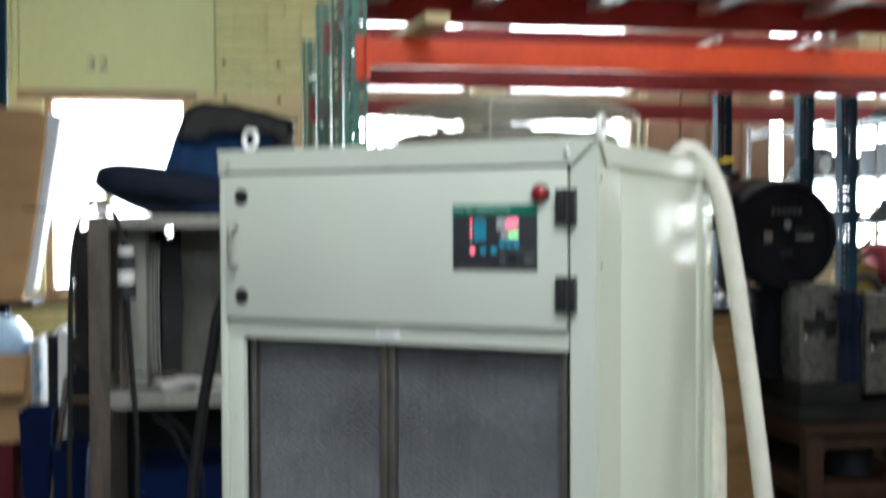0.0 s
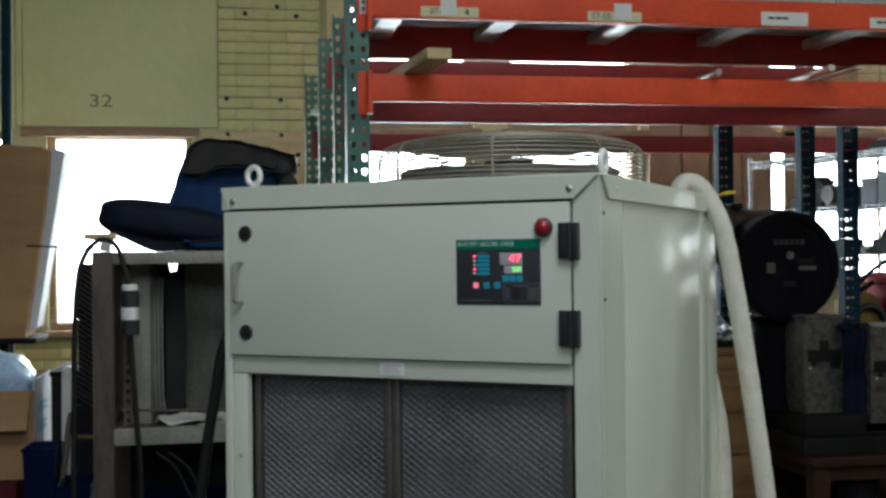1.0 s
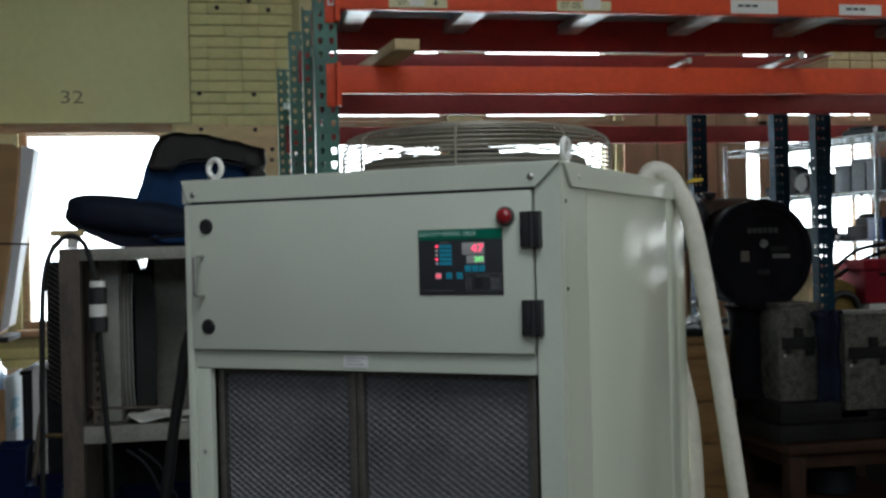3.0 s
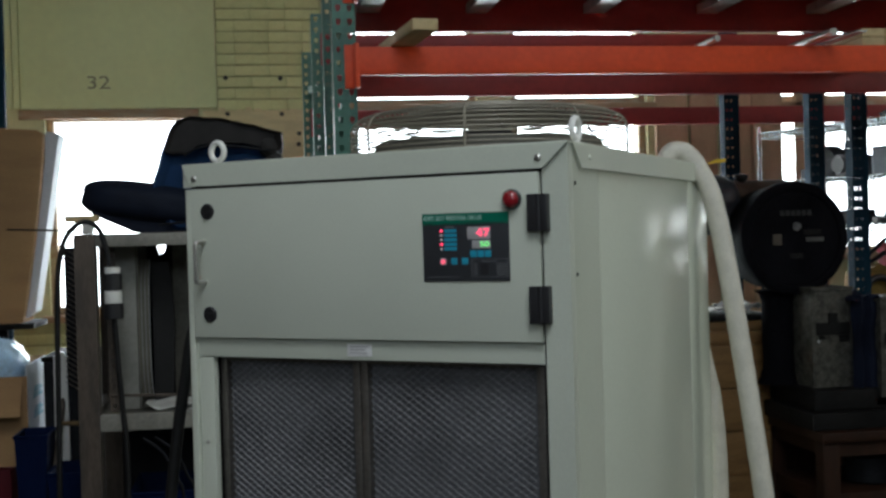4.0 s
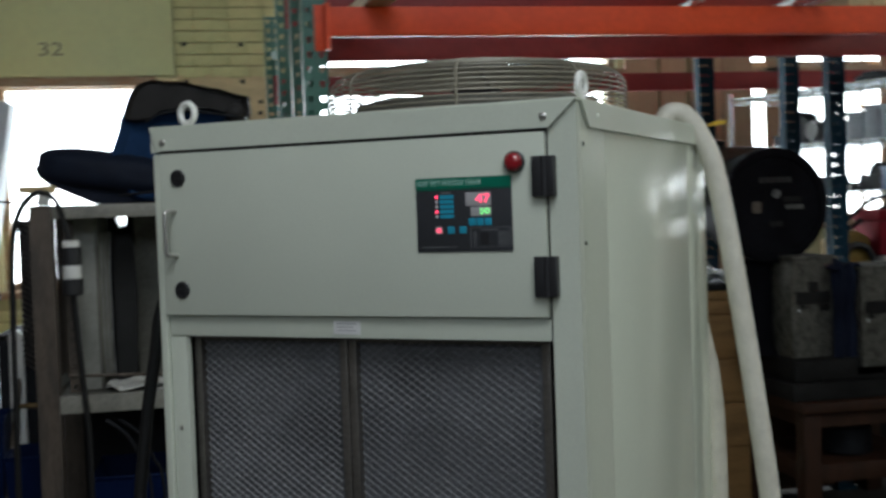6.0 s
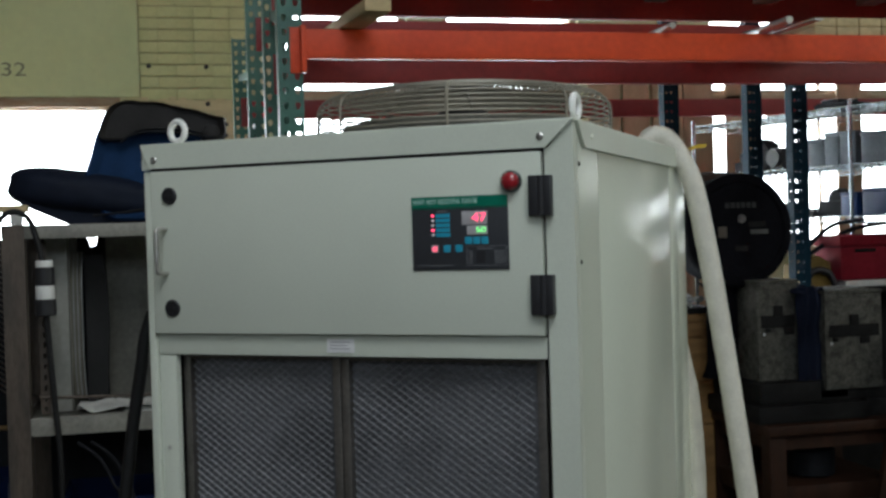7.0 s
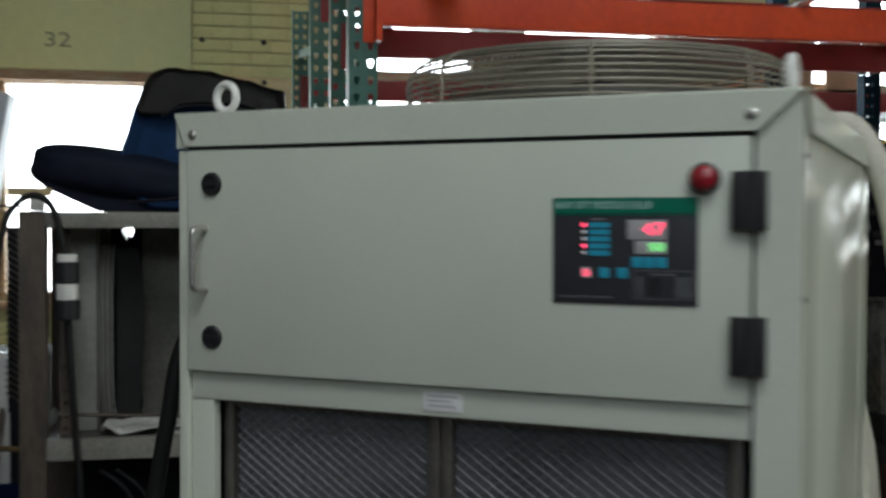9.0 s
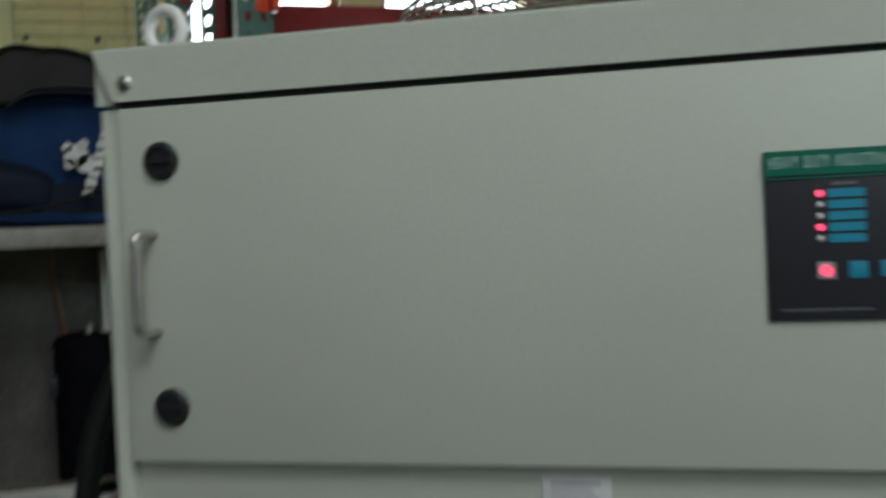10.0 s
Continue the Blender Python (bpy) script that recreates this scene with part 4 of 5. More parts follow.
cxm, czm = 0.0, 1.72
for k, (yy, sc) in enumerate(((1.69, 0.80), (1.655, 0.93), (1.66, 0.97), (1.70, 1.0), (1.85, 1.0), (2.0, 1.0), (2.07, 0.95), (2.09, 0.85))):
    rows.append([bk.verts.new((cxm + (a - cxm) * sc, yy + 0.015 * noise.noise(Vector((a * 9, b * 9, k * 0.4))) + (0.03 if k < 3 and b > 1.86 else 0), czm + (b - czm) * sc)) for a, b in prof])
n = len(prof)
for p, q in zip(rows, rows[1:]):
    for i in range(n):
        bk.faces.new((p[i], p[(i + 1) % n], q[(i + 1) % n], q[i]))
bk.faces.new(rows[0][::-1])
bk.faces.new(rows[-1])
bmesh.ops.recalc_face_normals(bk, faces=bk.faces[:])
part("seat_underside", prism(bmesh.new(), [(-0.43, 1.604), (-0.285, 1.536), (0.15, 1.536), (0.15, 1.63), (-0.40, 1.63)], 1.68, 2.05), VINYL, seat)
part("backrest", bk, CLOTH, seat, "dark blue cloth folded backrest")
cv = bmesh.new()
top = [(-0.19, 1.83), (-0.183, 1.88), (-0.155, 1.935), (-0.10, 1.957), (0.0, 1.952), (0.10, 1.932), (0.222, 1.898), (0.229, 1.885), (0.222, 1.83), (0.10, 1.856), (0.0, 1.862), (-0.06, 1.854), (-0.12, 1.826)]
top = [(0.185 + (a - 0.185) * 0.942, 1.492 + (b - 1.492) * 0.942) for a, b in top]
top = [(p.x, p.z) for p in smooth_path([(a, 0, b) for a, b in top], 4, closed=True)]
rows = []
for k, (yy, sc) in enumerate(((1.655, 0.9), (1.635, 1.0), (1.66, 1.03), (1.86, 1.04), (2.07, 1.03), (2.10, 0.9))):
    rows.append([cv.verts.new((0.02 + (a - 0.02) * sc, yy + 0.014 * noise.noise(Vector((a * 14, b * 14, k))), 1.867 + (b - 1.867) * sc + 0.006 * noise.noise(Vector((a * 25, k, b * 20))))) for a, b in top])
n = len(top)
for p, q in zip(rows, rows[1:]):
    for i in range(n):
        cv.faces.new((p[i], p[(i + 1) % n], q[(i + 1) % n], q[i]))
cv.faces.new(rows[0][::-1])
cv.faces.new(rows[-1])
bmesh.ops.recalc_face_normals(cv, faces=cv.faces[:])
part("headrest_flap", cv, JACKET, seat, "dark brown worn vinyl flap over the backrest")
for rx, rz, rr in ((0.186, 1.822, 0.034), (0.204, 1.772, 0.034), (0.182, 1.738, 0.03)):
    part("rolled_end", lathe(bmesh.new(), [(rr * 0.5, -0.006), (rr * 0.9, 0.0), (rr, 0.02), (rr * 1.04, 0.12), (rr, 0.33)], (rx, 1.645, rz), "Y", 20), JACKET, seat)
part("piping", tube(bmesh.new(), smooth_path([(-0.105, 1.63, 1.795), (-0.07, 1.626, 1.818), (-0.01, 1.624, 1.829), (0.09, 1.625, 1.823), (0.19, 1.632, 1.808)], 6), 0.004, 8), SHADOWGREY, seat)
part("piping", tube(bmesh.new(), smooth_path([(-0.2, 1.64, 1.56), (-0.05, 1.635, 1.575), (0.1, 1.637, 1.615), (0.2, 1.645, 1.64)], 6), 0.004, 8), SHADOWGREY, seat)
logo = bmesh.new()
for cxl, czl, r in ((0.034, 1.69, 0.026), (0.054, 1.672, 0.02), (0.016, 1.708, 0.011), (0.05, 1.715, 0.011), (0.02, 1.672, 0.012)):
    lathe(logo, [(r, 0), (r, 0.002), (0, 0.0025)], (cxl, 1.642, czl), "Y", 14)
for k in range(8):
    box(logo, 0.044 + 0.007 * k, 0.068 + 0.007 * k, 1.640, 1.646, 1.60 + 0.021 * k, 1.614 + 0.021 * k + 0.004 * (k % 2), bevel=0.002)
part("printed_emblem", logo, PAPER, seat, "worn white printed emblem")


def cable(name, pts, r, label, material=RUBBER, category="cable"):
    return single(name, tube(bmesh.new(), smooth_path(pts, 8), r, 10), material, label, category)


cable("power_cable", [(-0.515, 1.48, 0.03), (-0.53, 1.48, 0.5), (-0.525, 1.48, 0.9), (-0.52, 1.48, 1.2), (-0.512, 1.48, 1.40), (-0.49, 1.48, 1.51), (-0.45, 1.49, 1.565), (-0.41, 1.49, 1.572), (-0.375, 1.485, 1.54), (-0.352, 1.48, 1.46), (-0.346, 1.478, 1.42)],
      0.0092, "thick black power cable looped over the cart post")
cable("power_cable", [(-0.338, 1.478, 1.26), (-0.332, 1.478, 1.15), (-0.32, 1.478, 0.95), (-0.31, 1.478, 0.8), (-0.31, 1.478, 0.5), (-0.30, 1.47, 0.03)], 0.0092, "thick black power cable hanging from its plug")
plug = thing("cable_connector", "black and white cable plug connector hanging on the cart", "plug")
for z0, z1, r, m in ((1.41, 1.432, 0.022, WHITE), (1.355, 1.412, 0.026, BLACK), (1.312, 1.356, 0.0245, WHITE), (1.262, 1.313, 0.0275, BLACK)):
    part("sleeve", lathe(bmesh.new(), [(1.16 * r - 0.003, z0), (1.16 * r, z0 + 0.003), (1.16 * r, z1 - 0.003), (1.16 * r - 0.003, z1)], (-0.339, 1.478, -0.01), "Z", 24), m, plug)
cable("rubber_hose", [(0.08, 0.30, 1.42), (0.02, 0.25, 1.37), (-0.018, 0.235, 1.29), (-0.034, 0.23, 1.2), (-0.059, 0.23, 1.05), (-0.085, 0.23, 0.8), (-0.08, 0.23, 0.4), (-0.02, 0.25, 0.014)], 0.0135, "black rubber hose hanging beside the cabinet", category="hose")
single("wood_strip", B(-0.495, -0.39, 1.535, 1.60, 1.575, 1.596, bevel=0.002), PINE, "small wooden strip lying on the cart top", "wood strip")
single("wood_block", B(-0.44, -0.41, 1.535, 1.6, 1.535, 1.575, bevel=0.002), WHITE, "small white spacer under the wooden strip", "spacer")
cable("metal_rod", [(-0.68, 1.54, 1.556), (-0.55, 1.545, 1.55), (-0.42, 1.55, 1.541)], 0.003, "thin dark metal rod sticking out over the cart", IRON, "rod")


def open_bin(x0, x1, y0, y1, z0, z1, label):
    """A tapered bin with thin walls, open at the top, and a rolled rim."""
    bm = bmesh.new()
    lo = [bm.verts.new(p) for p in ((x0 + 0.03, y0 + 0.03, z0), (x1 - 0.03, y0 + 0.03, z0), (x1 - 0.03, y1 - 0.03, z0), (x0 + 0.03, y1 - 0.03, z0))]
    hi = [bm.verts.new(p) for p in ((x0, y0, z1), (x1, y0, z1), (x1, y1, z1), (x0, y1, z1))]
    bm.faces.new(lo[::-1])
    for k in range(4):
        bm.faces.new((lo[k], lo[(k + 1) % 4], hi[(k + 1) % 4], hi[k]))
    bmesh.ops.recalc_face_normals(bm, faces=bm.faces[:])
    bmesh.ops.solidify(bm, geom=bm.faces[:], thickness=0.004)
    b = thing("plastic_bin", label, "bin", group="blue bins")
    part("shell", bm, BLUEBIN, b)
    part("rim", tube(bmesh.new(), [(x0, y0, z1), (x1, y0, z1), (x1, y1, z1), (x0, y1, z1)], 0.007, 8, closed=True), BLUEBIN, b)
    return b


for i, (x0, x1, y, z1) in enumerate(((-0.33, -0.02, 1.7, 0.62), (0.02, 0.36, 1.7, 0.6))):
    open_bin(x0, x1, y, y + 0.36, 0.152, z1, "dark blue plastic bin inside the cart frame")
for x in (-0.26, -0.22):
    cable("thin_cable", [(x, 1.5, 0.85), (x + 0.06, 1.5, 0.80), (x + 0.1, 1.5, 0.72), (x + 0.13, 1.5, 0.6), (x + 0.13, 1.5, 0.03)], 0.005, "thin grey cable hanging under the cart", SHADOWGREY)

# ---- cartons beside the cart ----
carton = thing("open_carton", "open brown cardboard carton with white side and plastic bag", "carton")
part("front_wall", B(-1.4, -0.835, 2.6, 2.606, 0.58, 0.955), CARD, carton)
part("back_wall", B(-1.4, -0.835, 3.05, 3.056, 0.58, 1.0), CARD, carton)
part("side_wall", B(-0.841, -0.835, 2.606, 3.05, 0.58, 1.0), CARDW, carton, "white printed carton side")
part("side_wall", B(-1.4, -1.394, 2.606, 3.05, 0.58, 1.0), CARD, carton)
part("bottom", B(-1.394, -0.841, 2.606, 3.05, 0.58, 0.586), CARD, carton)
fl = bmesh.new()
prism(fl, [(2.6, 0.955), (2.5, 0.80), (2.503, 0.797), (2.606, 0.955)], -1.39, -0.85, "x")
part("flap", fl, CARD, carton, "folded-down cardboard flap")
pb = bmesh.new()
for k in range(2):
    for j in range(4):
        box(pb, -0.8352, -0.8338, 2.72 + 0.012 * j, 2.94 - 0.05 * (j % 2), 0.76 + 0.085 * k + j * 0.013, 0.768 + 0.085 * k + j * 0.013)
part("print_bars", pb, CYAN, carton)
bag = bmesh.new()
pillow(bag, -1.36, -0.87, 2.63, 3.03, 0.84, 1.11, 2.4, 24)
for v in bag.verts:
    v.co += v.co.normalized() * 0.03 * noise.noise(v.co * 13.0) + Vector((0, 0, 0.02 * noise.noise(v.co * 30)))
BAGFILL = mat("pale_blue_bagged_goods", (0.50, 0.71, 0.93), 0.22, vary=0.12, size=9, fine=50, bump=0.8, coat=0.5)
single("plastic_bag", bag, BAGFILL, "crinkled pale translucent plastic bag inside the open carton", "plastic bag")
single("red_crate", B(-1.42, -0.9, 2.55, 3.1, 0.0, 0.578, bevel=0.008), REDBOX, "red painted crate under the cardboard carton", "crate")
open_bin(-0.83, -0.705, 2.28, 2.48, 0.0, 0.75, "tall dark blue plastic bin beside the carton")
open_bin(-0.695, -0.56, 2.2, 2.46, 0.0, 0.61, "low blue plastic bin beside the steel cart")
single("grey_pipe", rod(bmesh.new(), (-0.755, 2.2, 0.0), (-0.665, 2.5, 0.93), 0.012, 14), CARTSTEEL, "dull grey pipe leaning between the bins", "pipe")
jug = bmesh.new()
prism(jug, [(-0.712, 0.0), (-0.648, 0.0), (-0.652, 1.03), (-0.664, 1.06), (-0.684, 1.065), (-0.703, 1.04)], 2.47, 2.49)
single("white_plastic_sheet", jug, WHITE, "narrow white plastic sheet standing behind the bins", "plastic sheet")
# dark cabinet shape added to cover the bright wall left of the cart
wall_cover = thing("added_wall_cover", "added dark block covering the bright wall behind the cart", "cabinet")
part("body", B(-0.75, -0.54, 2.5, 2.95, 0.0, 1.02, bevel=0.006), SHADOWGREY, wall_cover)
part("top", B(-0.757, -0.533, 2.495, 2.96, 1.021, 1.04, bevel=0.004), IRON, wall_cover)
for hz in (0.25, 0.6, 0.9):
    part("handle", tube(bmesh.new(), smooth_path([(-0.635, 2.5, hz), (-0.635, 2.48, hz), (-0.58, 2.48, hz), (-0.58, 2.5, hz)], 5), 0.005, 8), STEEL, wall_cover)
cable("brass_tap", [(-0.535, 1.60, 0.897), (-0.51, 1.58, 0.90), (-0.465, 1.56, 0.90)], 0.008, "dull brass tap sticking out beside the cart post", mat("dull_brass", (0.28, 0.2, 0.1), 0.45, 0.8, vary=0.2), "tap")
tall = thing("tall_carton", "tall leaning brown cardboard carton with a white side sheet", "carton")
tb = bmesh.new()
bow = [(-1.085, 1.10), (-1.06, 1.25), (-1.02, 1.5), (-0.985, 1.75), (-0.962, 1.95), (-0.955, 2.08), (-0.985, 2.105), (-1.2, 2.118), (-1.62, 2.13), (-1.75, 1.10)]
layers = []
for y, grow in ((3.85, 0.0), (3.835, -0.03), (3.83, -0.12), (3.83, -0.3)):
    layers.append([tb.verts.new((max(-1.75, a + grow) if a > -1.3 else a, y, b)) for a, b in bow])
back_row = [tb.verts.new((a, 4.15, b)) for a, b in bow]
for p, q in [(back_row, layers[0]), *zip(layers, layers[1:])]:
    for i in range(len(bow)):
        tb.faces.new((p[i], p[(i + 1) % len(bow)], q[(i + 1) % len(bow)], q[i]))
tb.faces.new(layers[-1])
tb.faces.new(back_row[::-1])
bmesh.ops.recalc_face_normals(tb, faces=tb.faces[:])
part("body", tb, CARD, tall)
ws = bmesh.new()
prism(ws, [(-1.082, 1.12), (-1.035, 1.15), (-0.885, 2.09), (-0.952, 2.105)], 3.93, 4.13)
part("white_side", ws, CARDW, tall, "white plastic film along the side")
stand = thing("steel_stand", "dark steel stand carrying the tall carton", "stand")
part("top", B(-1.78, -1.02, 3.8, 4.2, 1.07, 1.099, bevel=0.003), IRON, stand)
for x in (-1.72, -1.24):
    part("leg", B(x, x + 0.05, 3.98, 4.03, 0, 1.07, bevel=0.003), IRON, stand)
single("shelving_post", B(-1.275, -1.225, 4.28, 4.33, 0, 4.2, bevel=0.004), RACKBLUE, "dark blue steel shelving post by the window", "post")

# ---- bench with the dial scale ----
bench = thing("wood_bench", "worn brown wooden bench with lower shelf", "bench")
part("tabletop", B(2.59, 3.33, 2.35, 3.02, 0.52, 0.565, bevel=0.006), TABLEWOOD, bench)
part("apron", B(2.63, 3.29, 2.39, 2.42, 0.45, 0.518), TABLEWOOD, bench)
part("apron", B(2.63, 2.66, 2.42, 2.98, 0.45, 0.518), TABLEWOOD, bench)
for x in (2.605, 3.23):
    for y in (2.375, 2.92):
        part("leg", B(x, x + 0.08, y, y + 0.08, 0, 0.519, bevel=0.004), TABLEWOOD, bench)
part("lower_shelf", B(2.63, 3.28, 2.40, 2.98, 0.20, 0.28, bevel=0.005), TABLEWOOD, bench)
# added board, hides the lit floor and wall behind the bench
part("added_dark_board", B(2.69, 3.325, 3.001, 3.016, 0.02, 0.515), TABLEWOOD, bench)
sl = bmesh.new()
box(sl, 2.57, 3.12, 2.40, 2.95, 0.566, 0.645, bevel=0.012)
box(sl, 2.60, 3.06, 2.44, 2.91, 0.645, 0.745, bevel=0.02)
scale = thing("dial_scale", "large old black dial scale with round head on a column", "scale")
part("base", sl, IRON, scale, "dark cast iron scale base")
part("column", lathe(bmesh.new(), [(0.10, 0.745), (0.085, 0.78), (0.075, 0.82), (0.075, 1.14), (0.085, 1.17), (0.11, 1.19)], (2.575, 2.74, 0), "Z", 28), SCALEBLK, scale)
DC = (2.612, 2.62, 1.437)
dh = lathe(bmesh.new(), [(0.215, 0.0), (0.225, -0.012), (0.25, -0.012), (0.264, -0.002), (0.266, 0.03), (0.262, 0.07), (0.25, 0.10), (0.245, 0.26), (0.22, 0.30), (0.1, 0.32), (0.0, 0.32)], DC, "Y", 56)
head = part("dial_housing", dh, SCALEBLK, scale, "round black enamel dial housing")
part("dial_face", lathe(bmesh.new(), [(0.216, 0.0), (0.216, 0.004), (0, 0.004)], (DC[0], DC[1] - 0.004, DC[2]), "Y", 48), SCALEBLK, head)
fx = DC[1] - 0.0055
badge = lathe(bmesh.new(), [(0.02, 0), (0.02, 0.003), (0, 0.003)], (2.622, fx - 0.003, 1.49), "Y", 24)
part("badge", badge, mat("worn_silver_badge", (0.12, 0.12, 0.12), 0.6, 0.2, vary=0.3, size=40), head, "small round silver badge")
part("plate", B(2.502, 2.545, fx - 0.002, fx, 1.405, 1.455, bevel=0.001), PUTTY, head)
part("plate", B(2.665, 2.755, fx - 0.002, fx, 1.418, 1.438, bevel=0.001), CREAMTEXT, head)
nm = bmesh.new()
for k in range(6):
    box(nm, 2.54 + k * 0.027, 2.561 + k * 0.027, fx - 0.001, fx, 1.54, 1.566)
part("worn_marking", nm, mat("faded_dial_marking", (0.028, 0.028, 0.027), 0.8, vary=0.2, size=30), head)
dome = lathe(bmesh.new(), [(0.05, -0.16), (0.10, -0.14), (0.138, -0.09), (0.148, -0.02), (0.148, 0.06), (0.12, 0.11), (0.085, 0.125)], (2.345, 2.98, 1.605), "X", 36)
part("motor_dome", dome, mat("dull_blue_grey_enamel", (0.022, 0.028, 0.036), 0.45, vary=0.2, size=7), scale, "dull blue-grey rounded cover")
part("top_knob", lathe(bmesh.new(), [(0.02, 1.70), (0.02, 1.72), (0.034, 1.73), (0.034, 1.75), (0.0, 1.76)], (2.50, 2.95, 0), "Z", 18), IRON, scale)
part("dial_ring", tube(bmesh.new(), [(DC[0] + 0.226 * math.cos(2 * math.pi * i / 48), fx - 0.0008, DC[2] + 0.226 * math.sin(2 * math.pi * i / 48)) for i in range(48)], 0.003, 6, closed=True), SCALEBLK, head)
part("plate", B(2.585, 2.65, fx - 0.002, fx, 1.34, 1.365, bevel=0.001), IRON, head)
part("plate", B(2.655, 2.745, fx - 0.002, fx, 1.45, 1.475, bevel=0.001), IRON, head)
part("side_barrel", rod(bmesh.new(), (2.36, 2.98, 1.625), (2.74, 2.98, 1.625), 0.10, 28), mat("dusty_brown_housing", (0.055, 0.04, 0.03), 0.7, vary=0.18, spec=0.15), scale)


def weight_box(x0, x1, y0, y1, z0, z1):
    w = thing("grey_wood_box", "weathered grey wooden box with a black iron band", "box", group="weathered boxes on the bench")
    part("body", B(x0, x1, y0, y1, z0, z1, bevel=0.006), WEATHERED, w)
    zb = z0 + (z1 - z0) * 0.55
    part("band", B(x0 + 0.018, x1 - 0.018, y0 - 0.006, y0 + 0.002, zb, zb + 0.055, bevel=0.002), IRON, w, "black iron band")
    xm = (x0 + x1) / 2
    part("latch", B(xm - 0.022, xm + 0.022, y0 - 0.010, y0 + 0.002, zb + 0.05, zb + 0.10, bevel=0.004), IRON, w)
    for xx, wide, drop in ((x0 + 0.035, 0.028, 0.022), (xm + 0.03, 0.05, 0.035)):
        part("staple", B(xx, xx + wide, y0 - 0.008, y0 + 0.002, zb - drop, zb - 0.002, bevel=0.006), IRON, w)
    part("lid_board", B(x0 - 0.004, x1 + 0.004, y0 - 0.004, y1 + 0.004, z1 + 0.0005, z1 + 0.016, bevel=0.004), WEATHERED, w)
    part("nail", lathe(bmesh.new(), [(0.007, 0), (0.006, 0.002)], (x0 + 0.03, y0 - 0.002, zb - 0.03), "Y", 10), GALV, w)
    return w


weight_box(2.628, 2.83, 2.50, 2.74, 0.746, 1.19)
single("iron_block", B(2.90, 3.35, 2.44, 2.9, 0.646, 0.70, bevel=0.006), IRON, "dark iron slab under the grey box", "slab")
single("iron_block", B(3.13, 3.5, 2.44, 2.9, 0.566, 0.646, bevel=0.006), IRON, "dark iron slab lying on the bench", "slab")
weight_box(2.92, 3.21, 2.42, 2.75, 0.701, 1.135)
crumpled("dark_cloth", 2.79, 2.94, 2.43, 2.7, 1.13, 0.07, NAVY, "dark blue cloth draped over the boxes", "cloth", 4.0)
cl = bmesh.new()
bmesh.ops.create_grid(cl, x_segments=14, y_segments=20, size=0.5)
for v in cl.verts:
    u, w = v.co.x + 0.5, v.co.y + 0.5
    v.co = Vector((2.80 + 0.125 * u, 2.455 + 0.02 * math.sin(u * 16) + 0.03 * noise.noise(Vector((u * 3, w * 3, 1))), 0.75 + 0.42 * w))
bmesh.ops.solidify(cl, geom=cl.faces[:], thickness=0.004)
single("dark_cloth", cl, NAVY, "dark blue cloth hanging between the grey boxes", "cloth")
single("grey_drum", lathe(bmesh.new(), [(0.10, 0.282), (0.11, 0.29), (0.11, 0.40), (0.1, 0.41), (0, 0.41)], (2.95, 2.62, 0), "Z", 28), SHADOWGREY, "dull grey round drum on the bench's lower shelf", "drum")
lean = bmesh.new()
prism(lean, [(3.05, 0.0), (3.16, 0.0), (3.36, 0.95), (3.25, 0.95)], 2.30, 2.33)
single("leaning_board", lean, TABLEWOOD, "dark brown board leaning against the bench", "board")
# drawer unit behind the cabinet
dr = thing("drawer_unit", "old oak drawer unit with a dark top", "drawers")
part("body", B(2.0, 2.62, 2.92, 3.4, 0, 1.035, bevel=0.004), DRAWER, dr)
part("top", B(1.98, 2.65, 2.90, 3.42, 1.036, 1.062, bevel=0.004), IRON, dr)
for i, (z0, z1) in enumerate(((0.995, 1.03), (0.925, 0.985), (0.71, 0.915), (0.5, 0.70), (0.28, 0.49))):
    part("drawer_front", B(2.03, 2.60, 2.905, 2.925, z0, z1, bevel=0.004), DRAWER, dr)
crumpled("paper_sheet", 2.1, 2.42, 2.95, 3.2, 1.063, 0.07, PAPER, "loose white papers heaped on the drawer unit", "paper", 12.0)
crumpled("plastic_wrap", 2.40, 2.6, 2.95, 3.15, 1.063, 0.1, mat("clear_grey_wrap", (0.4, 0.42, 0.42), 0.2, vary=0.2, coat=0.5), "shiny grey plastic wrap on the drawer unit", "plastic wrap", 15.0)
cable("steel_strip", [(2.42, 3.0, 1.2), (2.48, 3.0, 1.12), (2.54, 3.0, 1.066)], 0.006, "thin steel rod leaning on the drawer unit", STEEL, "rod")

# ---- blue rack posts and wire shelving by the far windows ----
for x, y in ((2.655, 3.5), (3.145, 3.5), (3.11, 2.98)):
    p = thing("rack_post", "dark blue perforated steel rack post", "rack post", group="blue rack posts")
    rack_column("column", x, y, 2.6, RACKBLUE, p, 1, 0.08, 0.026, 0.0066)
SHELF = pose(3.35, 4.60, 0, 0, 0, -73.9)      # its long side runs away from the windows
ws = thing("wire_shelving", "chrome wire shelving unit loaded with dark parts", "shelving", SHELF)
SL, SD = 1.9, 0.45
for x in (0.0, 1.26, SL):
    for y in (0.0, SD):
        sp = rod(bmesh.new(), (x, y, 0), (x, y, 2.13), 0.0125, 12)
        for k in range(14):
            rod(sp, (x, y, 1.0 + k * 0.08), (x, y, 1.003 + k * 0.08), 0.0135, 12)
        part("shelf_post", sp, CHROME, ws)
